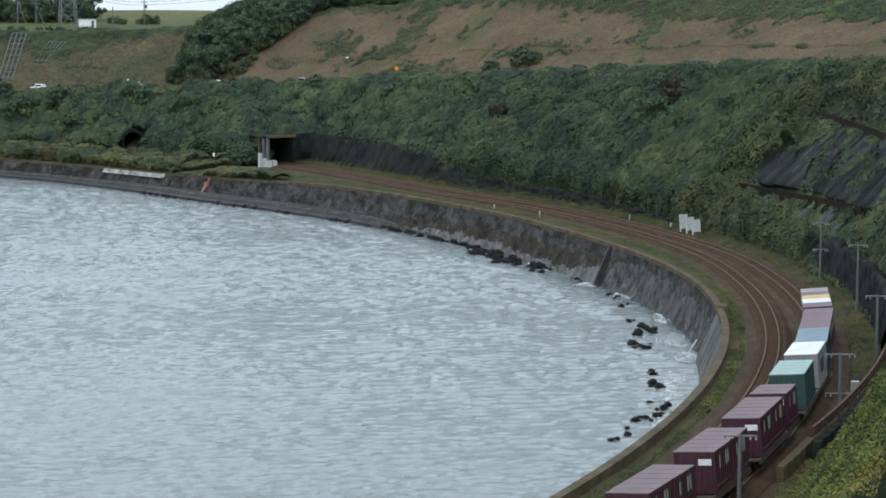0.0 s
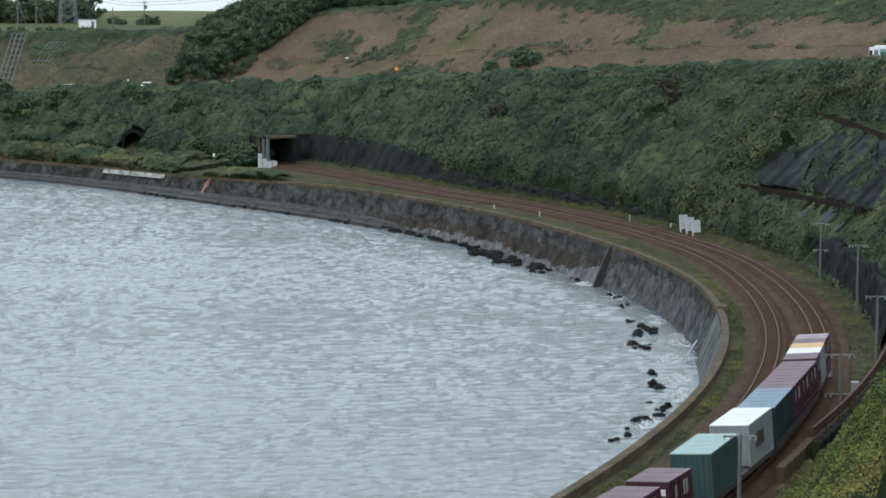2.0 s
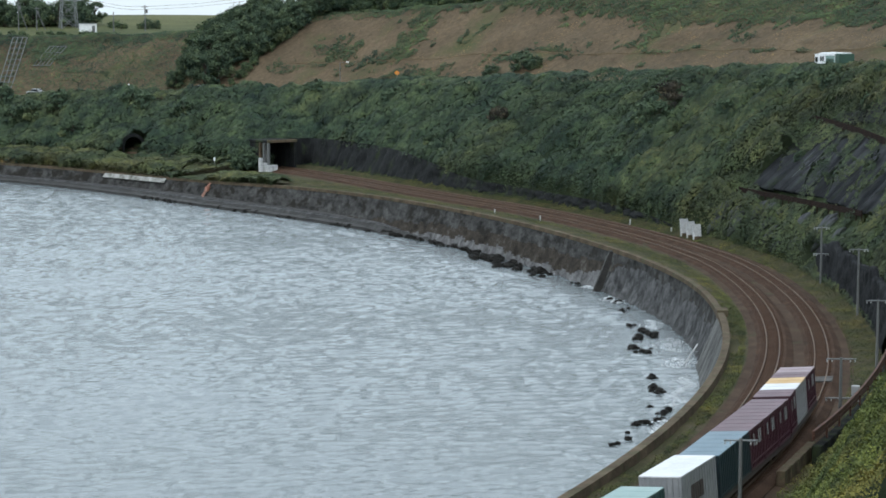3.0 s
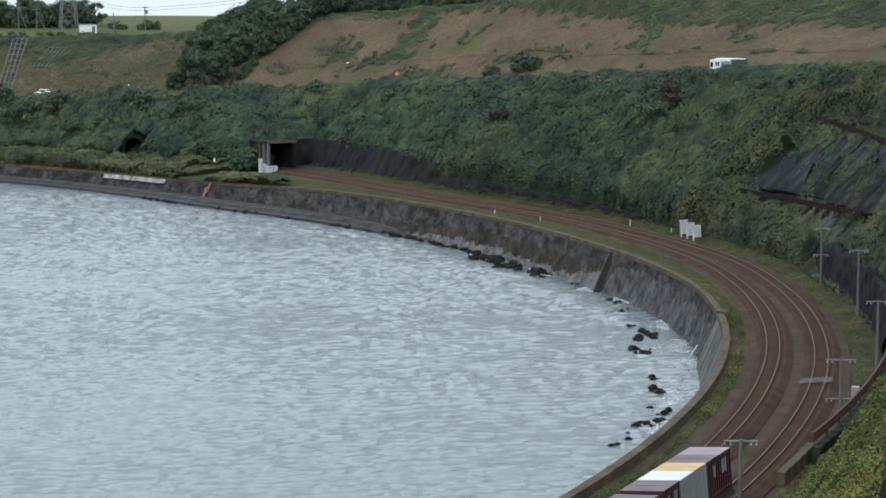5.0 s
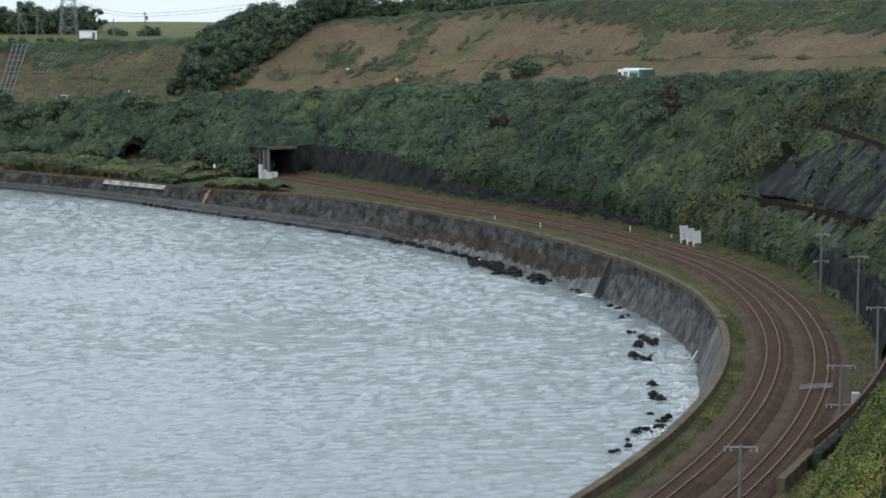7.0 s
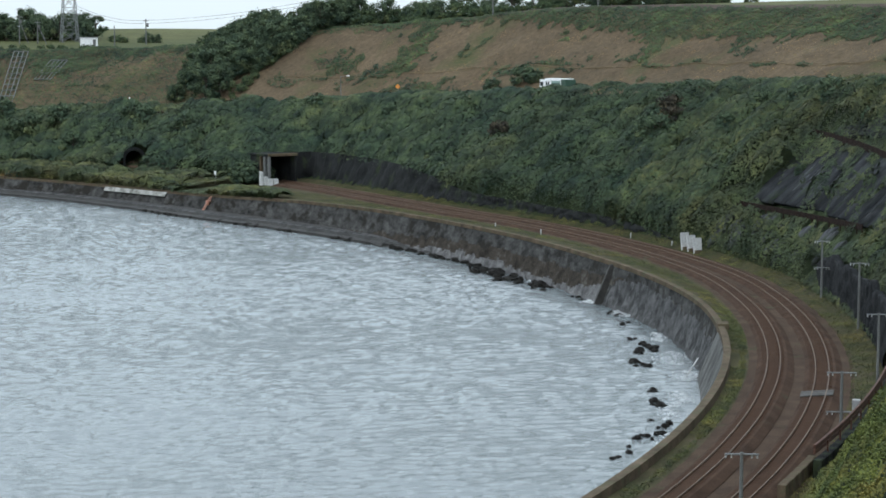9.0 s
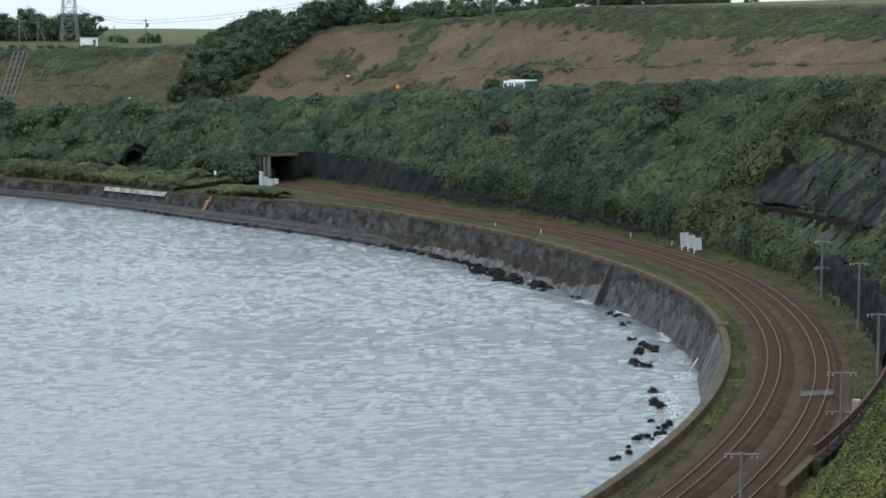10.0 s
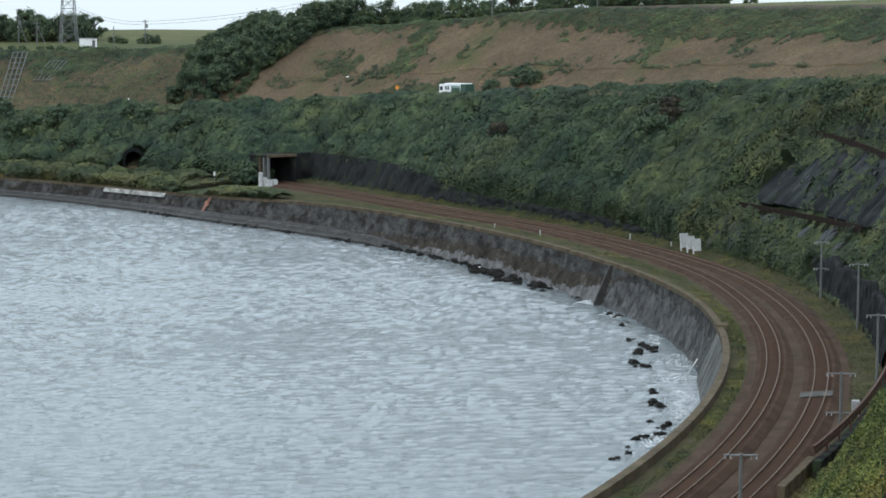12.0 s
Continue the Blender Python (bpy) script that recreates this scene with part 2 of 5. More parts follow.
def r_track(p):
    return smooth(p, [(-75, 256.6), (-40, 256.6), (0, 256.6), (5, 256.5), (10, 255.2), (15, 253.6), (20, 252.3), (27, 250.6), (33, 252.6), (37, 255.7), (41, 259.2), (44, 262.2), (50, 267), (60, 273), (100, 290)])


def r_coping(p):
    return smooth(p, [(-75, 252), (-30, 252), (-6, 252), (-1, 251.2), (5, 248.8), (10, 246.2), (15, 244.2), (21, 242.2), (28, 241.2), (35, 240.4), (41, 240.6), (48, 243.6), (55, 248.6), (66, 257), (100, 285)])


def z_coping(p):
    return smooth(p, [(-75, 0.3), (0, 0.3), (24, 0.3), (34, -0.1), (42, -0.9), (60, -1.3), (100, -1.3)])


def toe_run(p):
    return smooth(p, [(-75, 2.5), (0, 2.6), (12, 2.6), (22, 3.0), (30, 4.6), (38, 5.6), (48, 4.4), (60, 3.5), (100, 3.5)])


def r_foot(p):
    return smooth(p, [(-75, 300), (-44, 293), (-34, 284), (-27, 269.5), (-21, 265.6), (-13, 267.4), (-5, 266.8), (2, 266), (10, 263.8), (17, 261.4), (24, 258.9), (29, 258.2), (33, 260.6), (40, 267), (44.3, 270), (46.4, 264), (50, 262.5), (60, 268), (75, 276), (100, 292)])


CREST_R = 288.0


def r_crest(p):
    return np.maximum(CREST_R, r_foot(p) + smooth(p, [(-75, 17), (-44, 17), (-30, 20), (100, 8)]))


def z_road(p):
    return smooth(p, [(-75, 26), (-44, 26.3), (-30, 23), (-10, 23), (10, 21.9), (20, 20.2), (30, 18.3), (40, 16.3), (50, 14.2), (60, 12.4), (70, 10.9), (100, 8)])


def z_back(p):
    return smooth(p, [(-75, 26.4), (-44, 26.6), (-20, 27), (0, 31), (14, 33.0), (20, 33.0), (26, 33.2), (32, 33.6), (36, 34.1), (41, 33.9), (45, 33.1), (50, 31.8), (55, 30.0), (59, 27.6), (63, 26.2), (75, 25.4), (100, 23)])


def at(r, p, z=0.0):
    a = np.radians(p)
    return BAY[0] + r * np.cos(a), BAY[1] + r * np.sin(a), z


def place(r, p, z=0.0, yaw=0.0):
    """A pose at a polar place; its y axis runs along the shore, its x axis inland."""
    x, y, _ = at(r, p)
    return pose(x, y, z, 0, 0, p + yaw)


def hashed(i, j, seed):
    h = np.sin(i * 127.1 + j * 311.7 + seed * 74.7) * 43758.5453
    return h - np.floor(h)


def lumps(x, y, size, seed=0):
    """Smooth value noise, 0 to 1."""
    x, y = np.asarray(x) / size, np.asarray(y) / size
    i, j = np.floor(x), np.floor(y)
    u, v = x - i, y - j
    u, v = u * u * (3 - 2 * u), v * v * (3 - 2 * v)
    return ((hashed(i, j, seed) * (1 - u) + hashed(i + 1, j, seed) * u) * (1 - v) + (hashed(i, j + 1, seed) * (1 - u) + hashed(i + 1, j + 1, seed) * u) * v)


def ground_z(r, p):
    """Height of the bare ground at a polar place inland of the sea wall."""
    r, p = np.broadcast_arrays(np.asarray(r, float), np.asarray(p, float))
    rc, rt, rf, rk, zr, zb = r_coping(p), r_track(p), r_foot(p), r_crest(p), z_road(p), z_back(p)
    rf = np.minimum(rf, rk - 6)
    verge = np.clip((r - rc) / np.maximum(rt - 2.4 - rc, 0.5), 0, 1)
    z = (z_coping(p) - 0.15 - 0.5 * np.clip((-4 - p) / 4, 0, 1)) * (1 - verge) - 0.42 * verge
    hill = np.clip((r - rf) / (rk - rf), 0, 1)
    z = np.where(r > rf - 1.5, -0.42 + 0.7 * np.clip((r - rf + 1.5) / 1.5, 0, 1), z)
    z = np.where(r > rf, 0.28 + (zr - 0.28) * (hill * 0.94 + 0.06 * np.sin(hill * math.pi / 2)), z)
    back = np.clip((r - rk - 13) / 28.0, 0, 1)
    z = np.where(r > rk, zr + (zb - zr) * back, z)
    rise = smooth(p, [(-75, 0.0), (-20, 0.01), (10, 0.06), (30, 0.05), (36, 0.03), (42, 0.008), (56, 0.005), (61, 0.03), (67, 0.042), (100, 0.045)])
    zb = zb + 1.15 * np.clip((r - rk - 41.3) / 2.2, 0, 1) * np.clip((49 - p) / 6, 0, 1)
    return np.where(r > rk + 41, zb + np.minimum(r - rk - 41, 130) * rise - np.maximum(r - rk - 171, 0) * 0.003, z)


def sheet(name, pts, material, faces_material=None, smooth_shade=True):
    """A grid of points (rows, columns, 3) as one mesh."""
    a, b = pts.shape[:2]
    i = np.arange(a * b).reshape(a, b)
    f = np.stack([i[:-1, :-1], i[:-1, 1:], i[1:, 1:], i[1:, :-1]], -1).reshape(-1, 4)
    me = bpy.data.meshes.new(name)
    me.from_pydata(pts.reshape(-1, 3).tolist(), [], f.tolist())
    for m in (material if isinstance(material, (list, tuple)) else [material]):
        me.materials.append(m)
    if faces_material is not None:
        me.polygons.foreach_set("material_index", faces_material.reshape(-1))
    me.polygons.foreach_set("use_smooth", np.full(len(f), smooth_shade))
    me.update()
    return me


def swept(name, profile, p0, p1, step, material, radius, raise_by=None, closed=True, bank=0.0):
    """A profile of (outward, up) points swept along the shore at radius(p)."""
    p = np.arange(p0, p1 + step / 2, step)
    rows = []
    for o, u in profile + ([profile[0]] if closed else []):
        r = radius(p) + o
        x, y, _ = at(r, p)
        z = u + o * bank + (raise_by(p) if raise_by else 0) + np.zeros_like(p)
        rows.append(np.stack([x, y, z], -1))
    return sheet(name, np.array(rows), material, smooth_shade=False)


def part(name, bm, material, parent=None, label="", smooth_shade=False):
    """Links a bmesh or a mesh as one object, under its thing."""
    if isinstance(bm, bmesh.types.BMesh):
        me = bpy.data.meshes.new(name)
        bm.to_mesh(me)
        bm.free()
        if smooth_shade:
            me.polygons.foreach_set("use_smooth", np.full(len(me.polygons), True))
    else:
        me = bm
    if material is not None:
        me.materials.clear()
        me.materials.append(material)
    ob = new(name, me)
    ob.parent = parent
    return tagged(ob, label)


def box(*items, bevel=0.0):
    """A bmesh of boxes, each (x0, y0, z0, x1, y1, z1)."""
    bm = bmesh.new()
    for x0, y0, z0, x1, y1, z1 in items:
        m = Matrix.Translation(((x0 + x1) / 2, (y0 + y1) / 2, (z0 + z1) / 2)) @ Matrix.Diagonal((x1 - x0, y1 - y0, z1 - z0, 1))
        bmesh.ops.create_cube(bm, size=1, matrix=m)
    if bevel:
        bmesh.ops.bevel(bm, geom=bm.edges[:], offset=bevel, segments=1, affect="EDGES")
    return bm


def rod(a, b, r0, r1=None, sides=8, bm=None):
    """A tapered rod from a to b, in bm or a bmesh of its own."""
    bm = bm or bmesh.new()
    a, b = Vector(a), Vector(b)
    d = b - a
    m = Matrix.Translation((a + b) / 2) @ d.to_track_quat("Z", "Y").to_matrix().to_4x4()
    bmesh.ops.create_cone(bm, cap_ends=True, segments=sides, radius1=r0, radius2=r0 if r1 is None else r1, depth=d.length, matrix=m)
    return bm


def cards(name, pos, normal, size, material, rng, slim=1.0):
    """Small bent leaves at pos, roughly square to normal, as one mesh of triangle pairs."""
    n = len(pos)
    normal = normal / np.linalg.norm(normal, axis=1, keepdims=True)
    t = rng.normal(size=(n, 3))
    u = np.cross(normal, t)
    u /= np.linalg.norm(u, axis=1, keepdims=True)
    v = np.cross(normal, u)
    s = (size * rng.uniform(0.6, 1.4, n))[:, None]
    bend = normal * s * 0.25
    q = np.stack([pos - u * s * slim, pos - v * s * 0.8 - bend, pos + u * s * slim, pos + v * s * 0.8 - bend], 1).reshape(-1, 3)
    me = bpy.data.meshes.new(name)
    me.vertices.add(4 * n)
    me.vertices.foreach_set("co", q.astype(np.float32).ravel())
    me.loops.add(4 * n)
    me.loops.foreach_set("vertex_index", np.arange(4 * n, dtype=np.int32))
    me.polygons.add(n)
    me.polygons.foreach_set("loop_start", np.arange(0, 4 * n, 4, dtype=np.int32))
    me.materials.append(material)
    me.update(calc_edges=True)
    me.validate()
    return me


# ---- ground, sea wall, sea ----
P_COLS = np.concatenate([np.arange(-75, -30, 1.5), np.arange(-30, 75, 0.3), np.arange(75, 100.1, 2.5)])


def build_ground():
    p = P_COLS
    rc, rt, rf, rk = r_coping(p), r_track(p), r_foot(p), r_crest(p)
    rf = np.minimum(rf, rk - 6)
    rows, mats = [], []

    def run(a, b, n, m, last=False):
        for k in range(n):
            rows.append(a + (b - a) * k / n)
            mats.append(m)

    bed = np.minimum(rt + SPACING + 2.7, rf - 1.6)
    run(rc + 0.05, rt - 2.2, 6, 1)
    run(rt - 2.2, bed, 8, 6)
    run(bed, rf - 1.5, 4, 1)
    run(rf - 1.5, rf, 3, 1)
    run(rf, rk, 24, 0)
    run(rk, rk + 2, 2, 0)
    run(rk + 2, rk + 13, 4, 3)
    run(rk + 13, rk + 34, 16, 2)
    run(rk + 34, rk + 41, 5, 2)
    run(rk + 41, rk + 46, 3, 5)
    for far, n in ((60, 4), (110, 4), (220, 3), (500, 3), (1200, 2), (3000, 1)):
        run(rows[-1] + 1.0 if far == 60 else rows[-1] + (rk + far - rows[-1]) / (n + 1), rk + far, n, 4)
    rows.append(rk + 3400)
    r = np.array(rows)
    pp = np.broadcast_to(p, r.shape)
    z = ground_z(r, pp)
    x, y, _ = at(r, pp)
    rough = (lumps(x, y, 7, 1) - 0.5) * 1.0 + (lumps(x, y, 2.5, 2) - 0.5) * 0.5
    slope_part = np.clip((r - rf - 2) / 4, 0, 1) * np.clip((rk + 46 - r) / 5, 0, 1) * np.where((r > rk + 1) & (r < rk + 14), 0, 1) * np.where(r < rk + 2, np.clip((rk - r) / 4, 0, 1), 1)
    z = z + rough * slope_part + (lumps(x, y, 1.4, 3) - 0.5) * 0.12 * (r < rf)
    z = z + (lumps(x, y, 120, 4) - 0.5) * 2 * np.clip((r - rk - 120) / 200, 0, 1)
    fm = np.repeat(np.array(mats)[:, None], len(p) - 1, 1)
    me = sheet("ground", np.stack([x, y, z], -1), [M_SOIL, M_VERGE, M_BROWN, M_SOIL, M_FIELD, M_PLOUGH, M_BED], fm)
    tagged(new("ground", me), "hillside, verge and plateau of grassy earth above the shore", "ground", kind="structure")
    # a worn path along the cut slope
    level = lambda p: r_crest(p) + 22.2 + 0.6 * np.sin(p * 0.5)
    me = swept("path", [(0, 0.1), (0.6, 0.1), (0.6, -0.4), (0, -0.4)], 14, 53, 0.3, M_DRYPATH, level, lambda p: ground_z(level(p) + 0.3, p) + (lumps(*at(level(p), p)[:2], 7, 1) - 0.5))
    tagged(new("path", me), "faint pale path worn along the cut slope", "path", kind="structure")
    # road on its bench
    prof = [(2.6, 0.06), (10.6, 0.06), (10.6, -0.3), (2.6, -0.3)]
    me = swept("road", prof, -30, 95, 0.5, M_ROAD, r_crest, z_road)
    tagged(new("road", me), "grey asphalt coast road on a bench above the bushes", "road", kind="structure")


def build_wall():
    p = np.arange(-75, 95.1, 0.15)
    rc, zc, run = r_coping(p), z_coping(p), toe_run(p)
    hs = np.linspace(0, 1, 27)
    rows = []
    for k, h in enumerate(hs):
        ledge = np.clip((run - 3.0) / 2.6, 0, 1)
        lean = run * (0.55 * h + 0.45 * h ** 2.2)
        r = rc - lean * (1 - ledge * 0.5 * (h < 0.75))
        z = zc - 0.3 - h * (zc + 6.3)
        x, y, _ = at(r, p)
        bulge = (lumps(p * 4.5, h * 5 + 0 * p, 1.6, 5) - 0.5) * 0.6 * np.clip(h * 1.6 - 0.4, 0, 1) + (lumps(p * 4.5, h * 9 + 0 * p, 0.9, 6) - 0.5) * 0.35 * np.clip(h * 2 - 0.6, 0, 1)
        x2, y2, _ = at(r - bulge, p)
        rows.append(np.stack([x2, y2, z], -1))
    # grey at the top, brown stains below, pale scour at the foot, dark wet toe
    q = p[:-1]
    level = hs[:-1, None] + 0.16 * (lumps(q[None] * 4.5, 0 * hs[:-1, None] + 3, 1.9, 61) - 0.5) + 0.05 * (lumps(q[None] * 4.5, hs[:-1, None] * 6, 0.6, 62) - 0.5)
    top = smooth(q, [(-75, 0.25), (0, 0.2), (6, 0.2), (9, 0.26), (22, 0.36), (30, 0.55), (100, 0.55)])
    scour = smooth(q, [(-75, 0.25), (0, 0.22), (6, 0.22), (9, 0.5), (20, 0.55), (26, 0.68), (34, 1.2), (100, 1.2)])
    wet = smooth(q, [(-75, 0.8), (10, 0.8), (22, 0.72), (30, 0.6), (100, 0.56)])
    fm = np.where(level > wet, 2, np.where(level > scour, np.where(q[None] > 7.6, 4, 1), np.where(level > top, 3, 0)))
    wall = new("sea_wall", sheet("sea_wall", np.array(rows), [M_UPPER, M_LOWER, M_TOE, M_STAIN, M_WASH], fm))
    tagged(wall, "stained grey concrete sea wall curving round the bay", "sea wall", kind="structure")
    part("coping", swept("coping", [(-0.1, 0.0), (0.55, 0.0), (0.55, -0.9), (-0.1, -0.5)], -75, 95, 0.4, M_COPE, r_coping, z_coping), None, wall, "weathered tan concrete coping")
    part("facing", swept("facing", [(-0.14, -0.28), (0.2, -0.28), (-1.5, -5.6), (-2.35, -5.6)], -16, -5.6, 0.3, M_FACING, r_coping), None, wall, "paler newer concrete facing")
    # stepped ledge at the foot of the far wall
    foot = lambda p: r_coping(p) - toe_run(p) + 0.6 * np.sin(p * 3.1) * 0.3
    sink = lambda p: -1.5 * np.clip((27 - p) / 7, 0, 1)
    part("toe_ledge", swept("toe_ledge", [(-0.5, -6.5), (-0.3, -4.55), (0.9, -4.45), (1.3, -3.95), (4.0, -3.7), (4.0, -6.5)], 18, 80, 0.3, M_TOE, foot, sink), None, wall, "dark wet concrete ledge at the water")
    part("ledge_lip", swept("ledge_lip", [(1.25, -3.93), (2.2, -3.78), (2.2, -4.1), (1.25, -4.1)], 18, 80, 0.3, M_LOWER, foot, sink), None, wall, "paler worn lip of the ledge")
    return wall


def build_sea():
    """One sheet of sea with wind waves where it can be seen, plain far off."""
    far = np.array([2600, 1200, 500, 200, 60, 20.0])
    xs = np.concatenate([-118 - far, np.arange(-118, 34, 0.42), 34 + far[::-1]])
    ys = np.concatenate([100 - far, np.arange(100, 445, 0.36), 445 + far[::-1]])
    x, y = np.meshgrid(xs, ys)
    rng = np.random.default_rng(17)
    z = np.zeros_like(x)
    gust = 0.55 + 0.9 * lumps(x, y * 1.6, 26, 8)
    for k in range(46):
        long = 0.85 * (2.1 / 0.85) ** (k / 45)
        a = 1.66 + rng.normal(0, 0.42)
        wave = np.sin((x * math.cos(a) + y * math.sin(a)) * 2 * math.pi / long + rng.uniform(0, 6.28))
        z += wave * long * 0.0045 * gust * (0.6 + 0.8 * lumps(x + 31 * k, y, long * 2.5, 60 + k))
    calm = ((x > -118) & (x < 34) & (y > 100) & (y < 445)).astype(float)
    water = new("water", sheet("water", np.stack([x, y, z * calm], -1), M_WATER))
    tagged(water, "rippled grey-blue sea under an overcast sky", "sea", kind="structure")
    water.location.z = SEA_Z
    return water


def build_track():
    bank = math.tan(radians(CANT))
    for off in (0.0, SPACING):
        track = tagged(new("railway_track"), "curved railway track on rusty brown ballast", "railway track", "the two tracks along the bay")
        rad = lambda p, off=off: r_track(p) + off
        lift = lambda p: 0.0 * p
        part("ballast_bed", swept("ballast_bed", [(-1.15, -0.125), (1.15, -0.125), (1.75, -0.5), (-1.75, -0.5)], -75, 60, 0.4, M_BALLAST, rad, lift, bank=bank * 0.95), None, track)
        for side in (-1, 1):
            o = side * (GAUGE / 2 + 0.035)
            part("rail", swept("rail", [(o - 0.045, 0.02), (o + 0.045, 0.02), (o + 0.04, -0.13), (o + 0.07, -0.16), (o - 0.07, -0.16), (o - 0.04, -0.13)], -75, 60, 0.3, M_RAIL, rad, lift, bank=bank), None, track, "rusted steel rail with a worn top")
        # the nearest sleepers one by one, the rest joined
        one = bpy.data.meshes.new("sleeper")
        bm = box((-1.0, -0.11, -0.25, 1.0, 0.11, -0.11))
        bm.to_mesh(one)
        bm.free()
        one.materials.append(M_SLEEPER)
        for k in range(150):
            ob = new("sleeper", one)
            ob.parent = track
            ob.matrix_basis = place(256.6 + off, -23 + 0.134 * k) @ pose(0, 0, 0, 0, -CANT, 0)
        pts, faces = [], []
        for p in np.arange(-23 + 0.134 * 150, 44, 0.14):
            base = len(pts)
            for dz in (-0.11, -0.25):
                for o, s in [(-1.0, -0.11), (1.0, -0.11), (1.0, 0.11), (-1.0, 0.11)]:
                    r = r_track(p) + off + o
                    x, y, _ = at(r, p + math.degrees(s / r))
                    pts.append((float(x), float(y), dz + o * bank))
            faces += [(base, base + 1, base + 2, base + 3)] + [(base + i, base + 4 + i, base + 4 + (i + 1) % 4, base + (i + 1) % 4) for i in range(4)]
        me = bpy.data.meshes.new("sleeper_rest")
        me.from_pydata(pts, [], faces)
        tagged(part("sleeper_rest", me, M_SLEEPER, track), kind="stuff")


build_ground()
sea_wall = build_wall()
water = build_sea()
build_track()

# ---- vegetation ----
RNG = np.random.default_rng(7)


def polar_of(x, y):
    d = np.stack([x - BAY[0], y - BAY[1]])
    return np.hypot(*d), np.degrees(np.arctan2(d[1], d[0]))


def inside(p, h, patches):
    """True where (angle, share of the slope) lies in one of the ellipses (p, h, dp, dh, lean)."""
    hit = np.zeros(len(p), bool)
    for a, b, da, db, lean in patches:
        hit |= ((p - a - lean * (h - b)) / da) ** 2 + ((h - b) / db) ** 2 < 1
    return hit


BARE = [(8.2, 0.1, 3.0, 0.09, 0)]


def domes(x, y, size, seed):
    """Rounded heads of bushes: the highest of scattered domes at each place, 0 to 1."""
    x, y = np.asarray(x) / size, np.asarray(y) / size
    i, j = np.floor(x), np.floor(y)
    top = np.zeros_like(x)
    for a in (-1, 0, 1):
        for b in (-1, 0, 1):
            u, v = i + a, j + b
            d2 = (x - u - hashed(u, v, seed)) ** 2 + (y - v - hashed(u, v, seed + 1)) ** 2
            rad = 0.55 + 0.5 * hashed(u, v, seed + 2)
            top = np.maximum(top, (0.45 + 0.55 * hashed(u, v, seed + 3)) * np.sqrt(np.clip(1 - d2 / rad ** 2, 0, 1)))
    return top


def bush_height(x, y):
    return 0.15 + 3.0 * domes(x, y, 5.2, 11) + 1.3 * domes(x, y, 2.3, 15) + 0.25 * domes(x, y, 1.0, 19) + 0.8 * lumps(x, y, 14, 12)


